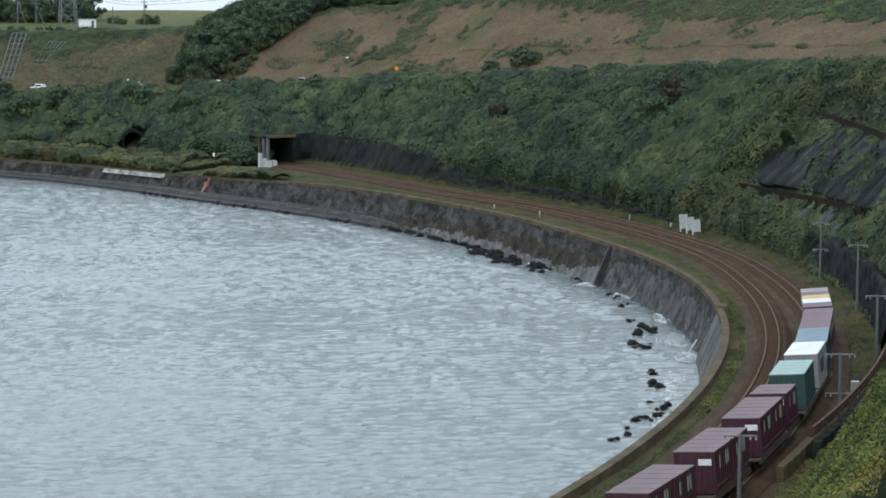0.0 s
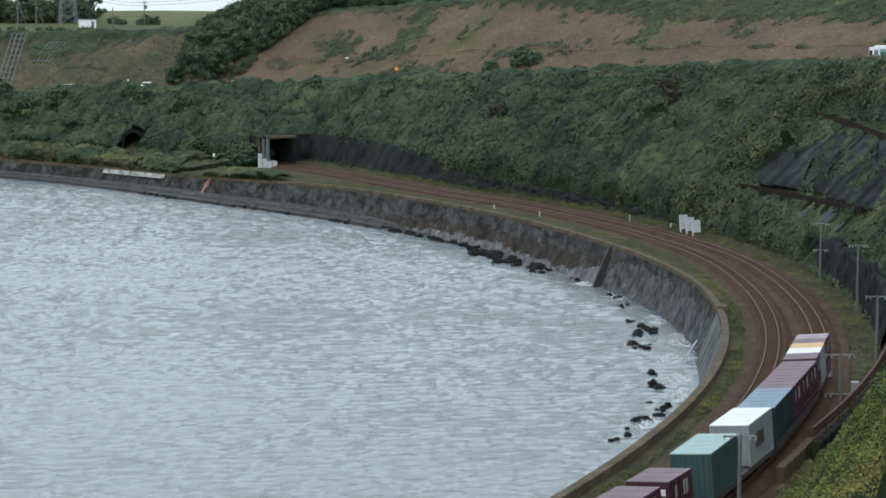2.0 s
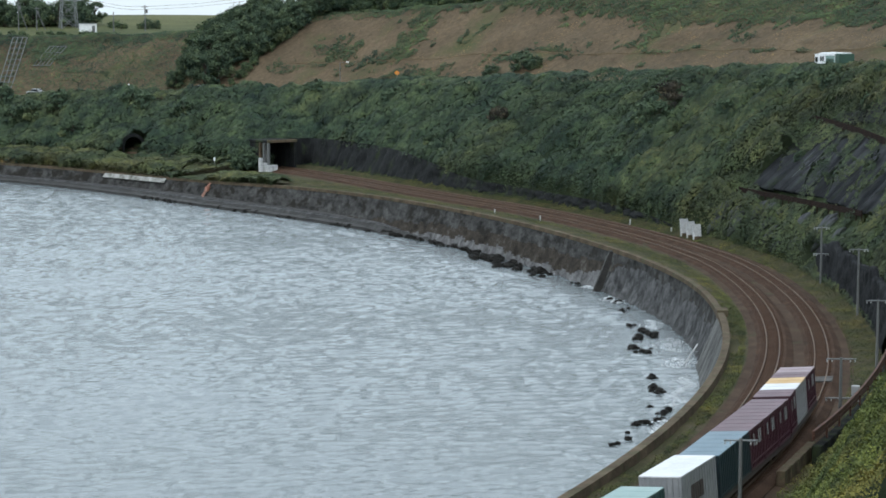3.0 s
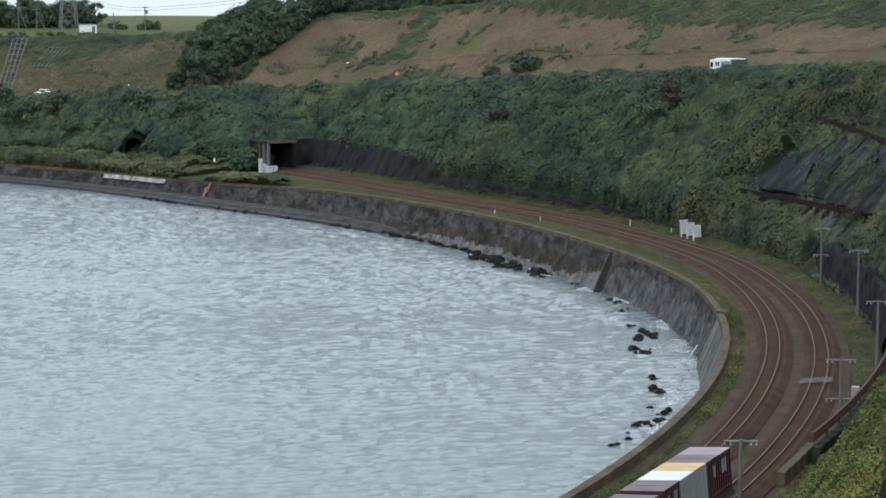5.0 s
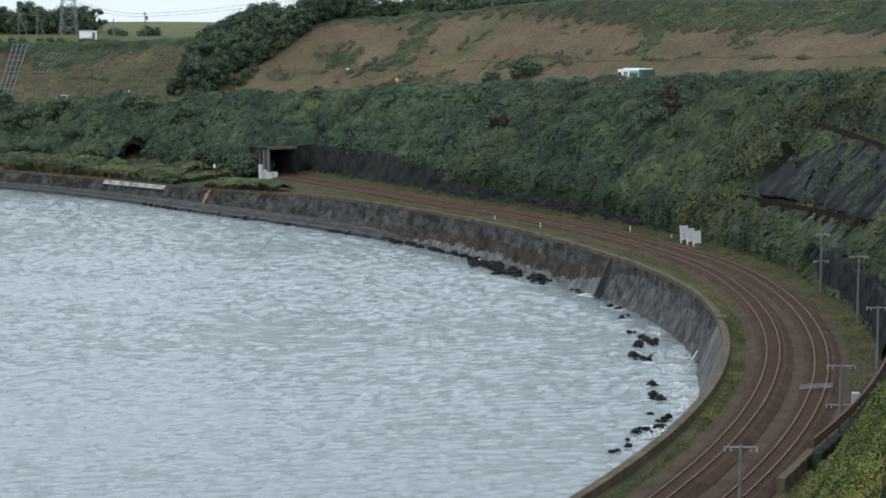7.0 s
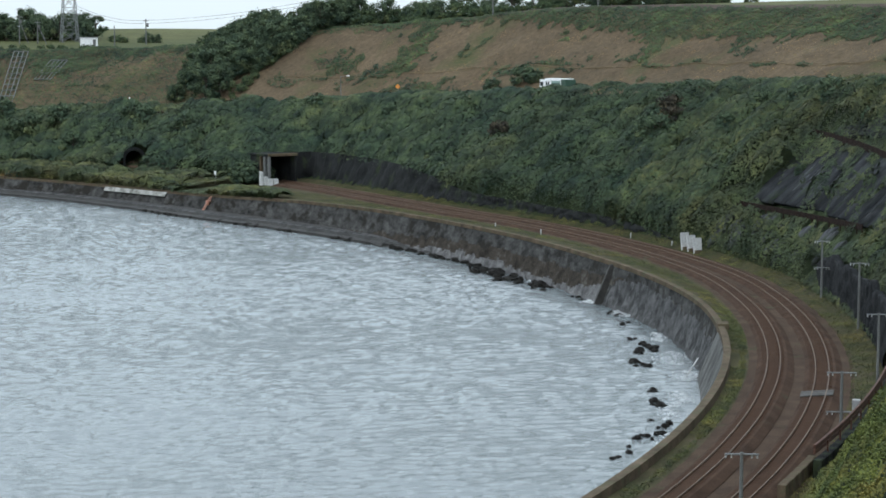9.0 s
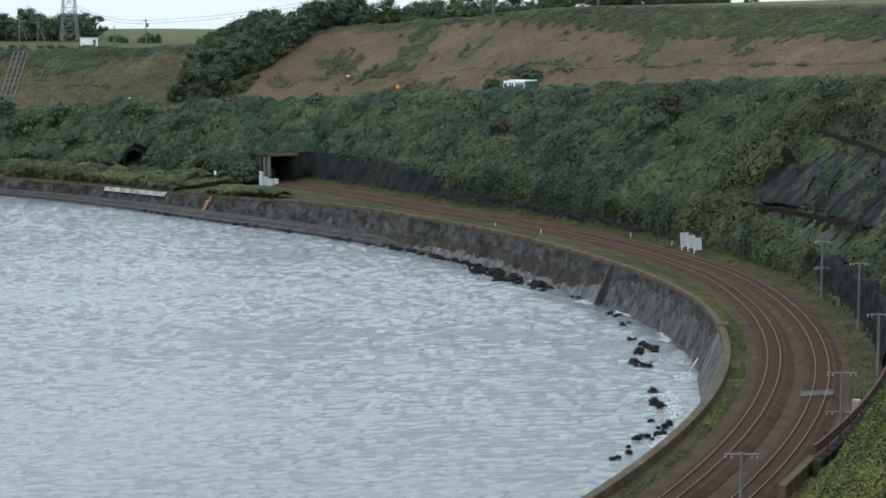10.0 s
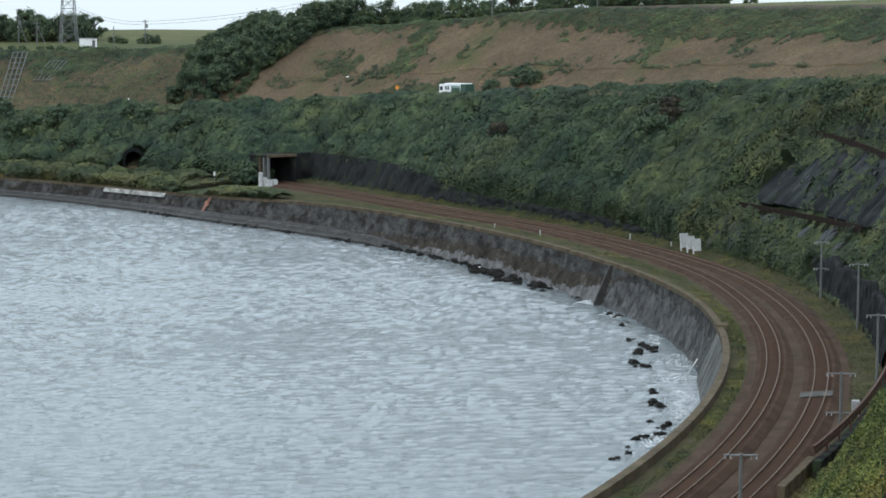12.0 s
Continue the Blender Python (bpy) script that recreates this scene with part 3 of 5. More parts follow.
def hill_bushes(name, p0, p1, h0, h1, count, size, material, label, tall=1.0, bare=True, radius=None):
    rng = RNG
    p = rng.uniform(p0, p1, count)
    h = rng.uniform(h0, h1, count)
    if radius:
        r = radius(p, h)
    else:
        rf, rk = np.minimum(r_foot(p), r_crest(p) - 6), r_crest(p)
        rf = rf + face_depth(p) * 0.7
        r = rf + (rk + 1.0 - rf) * h
    start = r_coping(p) if radius else rf
    keep = np.ones(count, bool)
    if bare:
        bx, by, _ = at(r, p)
        edge = 0.1 * (lumps(bx, by, 1.3, 73) - 0.5)
        faced = (p > -0.6) & (p < 10.7 + 3 * edge - 2.0 * np.clip((h - 0.42) / 0.14, 0, 1)) & ((h > 0.2 + edge) & (h < 0.56 + edge) | (h > 0.65 + edge) & (h < 0.86) & (p > 3) & (p < 8.4 - 6 * (h - 0.62)))
        keep = ~(inside(p, h, BARE) & (rng.random(count) < 0.4) | faced) | (lumps(bx, by, 1.7, 71) + 0.5 * lumps(bx, by, 4.5, 72) > 0.88) & (rng.random(count) < 0.75)
        keep &= ~((np.abs(p - 53.3) < 0.7) & (r < 267.5))
        keep &= ~((p > 41) & (p < 44.3) & (r > r_track(p) - 3.5) & (r < r_track(p) + 9))
    if name == "near_bushes":
        keep &= r > 264.5 + 0.32 * np.clip(p + 19.6, 0, 12)
    p, r, start = p[keep], r[keep], start[keep]
    x, y, _ = at(r, p)
    g = ground_z(r, p)
    e = 0.35
    low = 1 - 0.75 * np.clip((r - 266.6) / 1.2, 0, 1) * np.clip((272.0 - r) / 1.2, 0, 1) * np.clip(p, 0, 1) * np.clip((12.8 - p) / 2.2, 0, 1) - 0.7 * np.clip((r - 274.5) / 1.2, 0, 1) * np.clip((280.4 - r) / 1.2, 0, 1) * np.clip(p - 4, 0, 1) * np.clip((12.4 - p) / 2.2, 0, 1)
    rf, rk = r_foot(p), r_crest(p)
    if not radius:
        low = low * np.clip((r - rf + 2) / 5, 0.35, 1) if name == "near_bushes" else low * (1 - (0.5 + 0.44 * np.clip((p - 44) / 4, 0, 1)) * np.clip((r - rk + 4) / 4, 0, 1))
    if name == "shore_bushes":
        low = low * np.where(p < 46, 0.5, 0.8)
    low = low * (1 - 0.8 * ((p > 42.2) & (p < 44.6) & (r < r_track(p) + 1)))
    low = low * np.where((p > -12) & (p < 2.6) & (r < 267.4), 0.2, 1)
    tall = tall * low
    fine = 2.4 if name == "near_bushes" else 1.0
    b = bush_height(x * fine, y * fine) * tall
    gx = (bush_height((x + e) * fine, y * fine) * tall - b + ground_z(*polar_of(x + e, y)) - g) / e
    gy = (bush_height(x * fine, (y + e) * fine) * tall - b + ground_z(*polar_of(x, y + e)) - g) / e
    nrm = np.stack([-gx, -gy, np.ones_like(gx)], -1)
    nrm /= np.linalg.norm(nrm, axis=1, keepdims=True)
    nrm += rng.normal(0, 0.5 if name == "near_bushes" else 0.17, nrm.shape)
    depth = rng.random(len(p)) ** 2.2
    skirt = np.clip(1 - (r - start) / 1.8, 0, 1)
    z = g + b * (1 - 0.15 * depth * (1 - skirt) - skirt * rng.random(len(p))) + rng.normal(0, 0.05, len(p))
    ob = new(name, cards(name, np.stack([x, y, z], -1), nrm, np.full(len(p), size * 1.15), material, rng, 0.75))
    return tagged(ob, label, "bushes", kind="stuff")


def face_depth(p):
    """How far the rock cutting at the foot of the hill sets the bushes back."""
    return smooth(p, [(-75, 0), (12, 0), (18, 0.8), (26, 1.4), (31, 1.9), (36, 3.0), (42, 3.0), (45, 0.6), (46, 0), (100, 0)])


def face_height(p):
    return smooth(p, [(-75, 0), (12, 0.2), (16, 1.4), (24, 2.0), (29, 2.6), (32, 4.0), (35, 5.0), (41, 5.6), (44, 5.6), (46, 5.0), (100, 0)])


def build_vegetation():
    hill_bushes("hillside_bushes", -12, 19, 0.0, 1.0, 185000, 0.155, M_OLIVE, "dense olive green bushes covering the hillside above the railway")
    hill_bushes("hillside_bushes", 13, 30, 0.0, 1.0, 125000, 0.155, M_BUSH, "dense green bushes covering the hillside above the railway")
    hill_bushes("hillside_bushes", 30, 73, 0.0, 1.0, 240000, 0.22, M_BUSH, "dense dark green bushes on the far hillside")
    hill_bushes("near_bushes", -28, -12.5, -0.08, 0.7, 280000, 0.062, M_NEARBUSH, "green and yellowing bushes on the bank beside the track", 0.75, False)
    hill_bushes("shore_bushes", 36.5, 75, 0.0, 1.0, 120000, 0.19, M_SCRUB, "green scrub on the bank above the sea wall", 0.8, False,
                lambda p, h: r_coping(p) - 0.15 + (np.where(p > 45.2, r_foot(p) - 2, r_track(p) - 10.5) - r_coping(p) + 0.15) * h)
    rng = RNG
    # short grass beside the rails
    n = 230000
    p = rng.uniform(-30, 72, n)
    inner = (rng.random(n) < 0.5) | (p > 41)
    u = rng.random(n)
    r = np.where(inner, r_coping(p) + 0.7 + (np.where(p > 41, r_coping(p) + 6, r_track(p) - 2.3) - r_coping(p) - 0.7) * u, r_track(p) + SPACING + 2.4 + (r_foot(p) + 0.5 - r_track(p) - SPACING - 2.4) * u)
    x, y, _ = at(r, p)
    keep = lumps(x, y, 2.2, 21) * 0.6 + lumps(x, y, 9, 22) * 0.5 + rng.random(n) * 0.5 + np.where(inner, 0.5 * np.exp(-((u - 0.66) / 0.24) ** 2), 0.42) > 0.95
    x, y, r, p = x[keep], y[keep], r[keep], p[keep]
    z = ground_z(r, p) + 0.03 + rng.random(len(p)) * 0.17
    nrm = np.stack([rng.normal(0, 0.7, len(p)), rng.normal(0, 0.7, len(p)), rng.uniform(0.8, 1.8, len(p))], -1)
    tagged(new("verge_grass", cards("verge_grass", np.stack([x, y, z], -1), nrm, np.full(len(p), 0.072), M_GRASS, rng, 0.5)), "tufts of yellow-green grass on the railway verge", "grass", kind="stuff")
    # the cut slope behind the road: dry tufts, and weeds in bands and patches
    n = 270000
    p, h = rng.uniform(-5, 76, n), rng.uniform(0, 1.05, n)
    r = r_crest(p) + 13 + 28 * h
    x, y, _ = at(r, p)
    wob = lumps(x, y, 2.4, 51) + 0.6 * lumps(x, y, 0.9, 53) - 0.8
    green = inside(p + wob * 1.5, h + 0.16 * (lumps(x, y, 1.9, 52) + 0.6 * lumps(x, y, 0.8, 54) - 0.8), [(50.4, 0.49, 1.2, 0.13, 3), (53.2, 0.28, 0.9, 0.06, 12), (46.9, 0.7, 0.8, 0.42, 1.5), (47.6, 0.34, 1.4, 0.07, 0), (33.5, 0.62, 0.8, 0.24, 2), (40, 0.32, 1.2, 0.04, 0), (36.8, 0.33, 1.0, 0.035, 0), (44.5, 0.12, 2.5, 0.08, 0), (28.4, 0.56, 0.16, 0.14, 3), (58.2, 0.7, 1.0, 0.5, 2), (66.5, 0.75, 1.6, 0.25, 0)])
    band = np.interp(p, [20, 32, 39, 43, 46, 56, 60, 70], [0.65, 0.67, 0.8, 0.9, 0.93, 0.91, 0.86, 0.8]) + 0.12 * (lumps(p * 6, h * 0, 1.3, 31) - 0.5)
    green |= h > band
    green |= lumps(x, y, 6, 33) + 0.35 * lumps(x, y, 1.7, 34) > 1.17
    green |= (p > 57) & (rng.random(n) < 0.32)
    green |= (np.abs(h - 0.33 - 0.03 * np.sin(p * 0.7)) < 0.015) & (lumps(p, p, 1.5, 35) > 0.45)
    z = ground_z(r, p) + (lumps(x, y, 7, 1) - 0.5) * 1.0 + (lumps(x, y, 2.5, 2) - 0.5) * 0.5 + 0.05
    keep = green | (rng.random(n) < 0.22)
    keep &= ~((p > 51) & (p < 60) & (h > (p - 51) * 0.05) & (rng.random(n) < 0.5))
    tuft = np.where(green, 0.45, 0.06) * rng.random(n) * (0.5 + lumps(x, y, 2.2, 36))
    nrm = np.stack([rng.normal(0, 0.25, n), rng.normal(0, 0.25, n) - 0.45, np.ones(n)], -1)
    pos = np.stack([x, y, z + tuft], -1)
    a, b = keep & green, keep & ~green
    tagged(new("slope_weeds", cards("slope_weeds", pos[a], nrm[a], np.full(a.sum(), 0.2), M_SLOPEGREEN, rng)), "green weeds in patches and bands on the cut slope", "weeds", kind="stuff")
    tagged(new("dry_grass", cards("dry_grass", pos[b], nrm[b], np.full(b.sum(), 0.12), M_DRY, rng)), "brown dry grass on the cut slope above the road", "grass", kind="stuff")


def tree(height, spread, leaves, seed, leaf=0.2):
    """A tree of trunk, limbs and an uneven crown of leaves, at the origin."""
    rng = np.random.default_rng(seed)
    thing = tagged(new("tree"), "dark green broadleaf tree with a dense uneven crown", "tree", "trees on the hill")
    bm = bmesh.new()
    top = Vector((rng.normal(0, 0.3), rng.normal(0, 0.3), height * 0.75))
    rod((0, 0, -0.8), top * 0.5, height * 0.028, height * 0.02, 7, bm)
    rod(top * 0.5, top, height * 0.02, height * 0.008, 6, bm)
    blobs = []
    for k in range(24):
        a, u = k * 2.4 + rng.normal(0, 0.3), rng.uniform(0.12, 0.95)
        out = spread * math.sqrt(max(0.05, 1 - (1.7 * u - 0.7) ** 2)) * rng.uniform(0.45, 0.85)
        tip = Vector((math.cos(a) * out, math.sin(a) * out, height * (0.08 + 0.78 * u)))
        rod(top * (u * 0.8), tip, height * 0.011, height * 0.004, 5, bm)
        blobs.append((tip, rng.uniform(0.2, 0.36) * spread))
    blobs.append((top, 0.5 * spread))
    part("trunk", bm, M_BARK, thing)
    pos, nrm = [], []
    per = leaves // len(blobs)
    for c, rad in blobs:
        d = rng.normal(size=(per, 3))
        d /= np.linalg.norm(d, axis=1, keepdims=True)
        s = rad * (0.55 + 0.8 * lumps(d[:, 0] * 3 + c.x, d[:, 1] * 3 + d[:, 2] * 2, 0.7, seed))[:, None] * rng.uniform(0.6, 1.1, (per, 1))
        pos.append(np.array(c)[None] + d * s * np.array([1, 1, 0.8]))
        nrm.append(d + rng.normal(0, 0.5, d.shape))
    part("crown", cards("crown", np.concatenate(pos), np.concatenate(nrm), np.full(per * len(blobs), leaf), M_TREE, rng), None, thing)
    return thing


def stand(proto, p, r, scale, rng, sink=0.3):
    x, y, _ = at(r, p)
    m = pose(x, y, float(ground_z(r, p)) - sink, 0, 0, rng.uniform(0, 360))
    ob = copy_thing(proto, m)
    ob.scale = (scale * rng.uniform(0.9, 1.15), scale * rng.uniform(0.9, 1.15), scale)
    return ob


# angle, radius, scale, dark green (True) or reddish brown
DARK_SPOTS = [(21.3, 280.0, 1.3, False), (20.7, 278.5, 1.1, False), (22.0, 281.0, 1.1, True), (20.5, 274.9, 1.5, True), (21.2, 273.5, 1.1, True), (31.1, 273.5, 1.15, False),
              (12.3, 284.5, 1.1, True), (11.6, 283.5, 0.9, True), (62.2, 277.0, 1.7, True), (63.2, 276.0, 1.5, True), (61.1, 280.0, 1.6, True), (56.5, 280.0, 1.6, True), (55.6, 278.5, 1.5, True),
              (52.5, 275.5, 1.4, True), (40.5, 280.5, 1.3, True), (25.5, 271.8, 1.2, True), (19.6, 266.5, 1.0, True), (16.8, 278.0, 1.0, True), (45.7, 282.5, 1.4, True), (34.1, 268.5, 1.0, True),
              (22.6, 285.5, 0.8, True), (65.0, 283.0, 1.6, True), (58.6, 270.5, 1.3, True)]


def build_trees():
    rng = np.random.default_rng(3)
    kinds = [tree(8.5, 4.2, 2900, 1, 0.2), tree(7.0, 4.4, 2900, 2, 0.2), tree(9.5, 3.8, 2900, 5, 0.2)]
    pale = tree(7.5, 4.0, 2200, 6, 0.22)
    tagged(pale, "pale green broadleaf tree on the brow of the hill", "tree", "trees on the hill")
    for c in pale.children:
        if c.name.startswith("crown"):
            c.data.materials[0] = M_PALETREE
    kinds.append(pale)
    small = tree(4.4, 3.2, 900, 11, 0.24)
    small.name = "bush"
    tagged(small, "low green bush on the brow of the hill", "bush", "bushes on the hill")
    for c in small.children:
        if c.name.startswith("crown"):
            c.data.materials[0] = M_PALETREE
    kinds.append(small)
    spots = []
    # the wood in the gully, lower towards its edge
    for k in range(125):
        h = rng.uniform(0, 1.3)
        lo, hi = 58.5 + 2.2 * min(h, 1.0), 54.9 - 1.1 * h * h
        p = rng.uniform(hi, lo)
        spots.append((p, 302 + 28 * h, min(rng.uniform(0.7, 1.1), 0.27 + (lo - p) * (0.5 - 0.33 * min(h, 1.0))), k % 3))
    # paler bushes fringing the wood
    for h in np.arange(0.0, 1.0, 0.045):
        spots.append((54.9 - 1.1 * h * h + rng.normal(0, 0.2), 302 + 28 * h, rng.uniform(0.16, 0.32), 3))
    # along the top of the slope, with a gap
    for p in np.arange(36.5, 56, 0.26):
        r = rng.uniform(336, 362)
        x, y, _ = at(r, p)
        if 1.7 < math.degrees(math.atan2(x, y)) < 2.5 and rng.random() < 0.6:
            continue
        spots.append((p, r, rng.uniform(0.6, 0.95) * (1.0 if p > 47 else 0.8), 3 if rng.random() < 0.45 else int(rng.integers(3))))
    for p in np.arange(40, 52, 0.4):
        spots.append((p, rng.uniform(372, 410), rng.uniform(0.45, 0.7), 3))
    for p in np.arange(42, 50, 0.22):
        spots.append((p, rng.uniform(333, 337), rng.uniform(0.2, 0.36), 3))
    # behind the tower
    for p in np.arange(71.6, 79, 0.2):
        spots.append((p, rng.uniform(378, 396), rng.uniform(0.85, 1.15), int(rng.integers(3))))
    for p in np.arange(66.4, 71.4, 0.3):
        spots.append((p, rng.uniform(331, 337), rng.uniform(0.12, 0.24), 3 if rng.random() < 0.5 else 0))
    # low bushes on the plateau
    for p, r, size in ((67.6, 372, 0.5), (67.3, 373, 0.42), (68.0, 373, 0.3), (64.6, 420, 0.25), (63.9, 424, 0.2), (68.9, 372, 0.3), (69.6, 376, 0.36)):
        spots.append((p, r, size, int(rng.integers(3))))
    # the line of woods on the skyline
    for p in np.arange(56, 62, 0.35):
        spots.append((p, rng.uniform(400, 440), rng.uniform(0.4, 0.6), 3))
    for p, r, s, k in spots:
        if s < 0.42:
            stand(small, p, r, s * 1.7, rng)
        else:
            stand(kinds[k], p, r, s, rng)
    for k in kinds:
        x, y, _ = at(345, 52.6 + kinds.index(k) * 0.9)
        k.matrix_basis = pose(x, y, float(ground_z(345, 52.6 + kinds.index(k) * 0.9)) - 0.3)
    # shrubs that stand out of the hillside bushes
    shrub = tree(3.4, 2.3, 1300, 9, 0.16)
    shrub.name = "shrub"
    tagged(shrub, "dark green shrub standing out of the hillside bushes", "shrub", "shrubs on the hillside")
    brown = tree(3.4, 2.4, 1500, 14, 0.15)
    brown.name = "shrub"
    tagged(brown, "reddish brown shrub among the hillside bushes", "shrub", "shrubs on the hillside")
    for c in brown.children:
        if c.name.startswith("crown"):
            c.data.materials[0] = M_BROWNLEAF
    x, y, _ = at(276, 26)
    brown.matrix_basis = pose(x, y, float(ground_z(276, 26)) - 0.5)
    rng = np.random.default_rng(12)
    for k in range(46):
        p = rng.uniform(6, 68)
        f = rng.uniform(0.35, 1.0)
        r = float(r_foot(p)) + face_depth(p) + (CREST_R - float(r_foot(p)) - face_depth(p)) * f
        if inside(np.array([p]), np.array([f]), BARE)[0]:
            continue
        stand(shrub if k % 5 else brown, p, r, rng.uniform(0.6, 1.1), rng, 0.6)
    for p, r, s, ob in DARK_SPOTS:
        stand(shrub if ob else brown, p, r, s, rng, -0.9)
    stand(shrub, 38.5, 289.3, 0.75, rng, 0.5)
    stand(shrub, 38.1, 305.0, 1.3, rng, 0.4)
    stand(shrub, 37.6, 305.5, 1.0, rng, 0.4)
    for p, r, s in ((44.4, 259.2, 1.2), (44.9, 260.4, 1.4), (44.7, 258.2, 1.0), (45.4, 261.2, 1.5), (44.6, 262.2, 1.5), (45.2, 263.4, 1.5)):
        stand(shrub, p, r, s, rng, 0.1)
    x, y, _ = at(303, 39.5)
    shrub.matrix_basis = pose(x, y, float(ground_z(303, 39.5)) - 0.4)


# ---- walls and works along the line ----
def build_cutting():
    p = np.arange(12.5, 44.6, 0.12)
    hs = np.linspace(0, 1, 9)
    rows = []
    for h in hs:
        r = r_foot(p) - 0.2 + (face_depth(p) + 0.3) * h * 0.8
        z = -0.5 + h * (face_height(p) + 0.5)
        x, y, _ = at(r, p)
        j = (lumps(p * 4.6, h * 6 + 0 * p, 1.1, 41) - 0.5) * 0.9 + (lumps(p * 4.6, h * 0.8 + 0 * p, 0.5, 42) - 0.5) * 0.5
        x, y, _ = at(r + j * (0.3 + 0.7 * (h < 1)), p)
        rows.append(np.stack([x, y, z], -1))
    ob = new("rock_cutting", sheet("rock_cutting", np.array(rows), M_FACE))
    tagged(ob, "dark weathered rock cutting at the foot of the hill", "rock face", kind="structure")
    # retaining wall beside the poles, its top broken and uneven
    p = np.arange(-10.0, 1.7, 0.1)
    broken = 4.3 + 0.9 * (lumps(p, p * 0, 0.9, 81) - 0.5) + 0.8 * (lumps(p, p * 0, 0.3, 82) - 0.5) - 0.9 * np.clip((p - 0.6) / 0.8, 0, 1)
    rows = []
    for h, back in [(k / 10, 0.0) for k in range(11)] + [(1, 0.6), (0, 0.6)]:
        dent = (lumps(p * 4.6, h * 4 + 0 * p, 0.8, 83) - 0.5) * 0.5 * (back == 0)
        x, y, _ = at(266.0 + 0.5 * h + back + dent, p)
        rows.append(np.stack([x, y, -0.6 + h * (broken + 0.6)], -1))
    ob = new("retaining_wall", sheet("retaining_wall", np.array(rows), M_OLDWALL))
    tagged(ob, "dark stained retaining wall with a broken top edge", "retaining wall", kind="structure")
    # concrete facing of the slope, panel beside panel, with raised pale ribs here and there
    facing = tagged(new("slope_facing"), "dark grey concrete panels facing the slope, half overgrown", "slope facing", kind="structure")

    def strip(name, a, half, h0, h1, lift, thick, material):
        hh = np.linspace(h0, h1, 6)
        pts = []
        for s in (-half, half):
            pp = a + s + 0 * hh
            r = r_foot(pp) + (r_crest(pp) - r_foot(pp)) * hh
            x, y, _ = at(r, pp)
            pts.append(np.stack([x, y, ground_z(r, pp) + lift], -1))
        ob = part(name, sheet(name, np.array(pts), material), None, facing)
        mod = ob.modifiers.new("thick", "SOLIDIFY")
        mod.thickness = thick

    rng = np.random.default_rng(8)
    for a in np.arange(-0.4, 10.7, 0.84):
        for h0, h1 in ((0.27, 0.61), (0.67, min(0.95, 0.72 + (9.9 - a) * 0.07))):
            if h0 > 0.6 and not 2.8 < a < 9.7:
                continue
            strip("panel", a, 0.415, h0 + rng.uniform(-0.01, 0.01), h1 + rng.uniform(-0.015, 0.015), 0.72 + rng.uniform(-0.03, 0.03), 0.5, M_GREY)
            for side in (-0.415, -0.1, 0.2):
                if rng.random() < 0.4:
                    low = h0 + (h1 - h0) * rng.uniform(0, 0.4)
                    strip("rib", a + side, 0.016, low, low + (h1 - low) * rng.uniform(0.3, 0.7), 0.8, 0.3, M_SLAB)
    # rock showing at the foot of the hill
    rng = np.random.default_rng(5)
    rock = boulder("rock_outcrop", 3, M_SLAB, 0.2)
    tagged(rock, "grey rock outcrop at the foot of the bushes", "rock", "rock outcrops beside the track")
    for k in range(20):
        a = 2.4 + k * 0.48 + rng.normal(0, 0.12)
        r = float(r_foot(a)) + rng.uniform(0.6, 4.2)
        x, y, _ = at(r, a)
        m = pose(x, y, float(ground_z(r, a)) + 0.35, 0, 46, a + rng.normal(0, 8))
        ob = copy_thing(rock, m) if k else rock
        ob.matrix_basis = m
        s = rng.uniform(0.7, 1.5)
        ob.scale = (s * 0.5, s * 0.5, s * 1.7)


def fence(name, p0, p1, r0, r1, height, label):
    """A rusty barrier of rails between steel posts on the slope."""
    thing = tagged(new(name), label, "barrier", "rusty barriers on the slope")
    n = max(4, int((p1 - p0) * 4.6 / 2.0))
    ends = []
    for k in range(n + 1):
        a, r = p0 + (p1 - p0) * k / n, r0 + (r1 - r0) * k / n
        x, y, _ = at(r, a)
        z = float(ground_z(r, a)) + 0.8
        ends.append(Vector((float(x), float(y), z)))
        post = part("post", box((-0.06, -0.06, -1.2, 0.06, 0.06, height + 0.05)), M_BARRIER, thing)
        post.matrix_basis = pose(x, y, z, 0, 0, a)
    for a, b in zip(ends, ends[1:]):
        for j in range(4):
            up = Vector((0, 0, height * (j + 0.5) / 4))
            d = b - a
            bm = box((-0.05, 0, -height * 0.115, 0.05, d.length + 0.02, height * 0.115))
            ob = part("board", bm, M_BARRIER, thing)
            ob.matrix_basis = Matrix.Translation(a + up) @ d.to_track_quat("Y", "Z").to_matrix().to_4x4()
    return thing


def boulder(name, seed, material, rough=0.42):
    rng = np.random.default_rng(seed)
    bm = bmesh.new()
    bmesh.ops.create_icosphere(bm, subdivisions=3, radius=1)
    off = rng.uniform(0, 50, 3)
    for v in bm.verts:
        n = noise.fractal(Vector(off) + v.co * 1.3, 0.8, 2.0, 4)
        v.co *= 1 + rough * n
        v.co.z *= 0.75
    me = bpy.data.meshes.new(name)
    bm.to_mesh(me)
    bm.free()
    me.materials.append(material)
    return new(name, me)


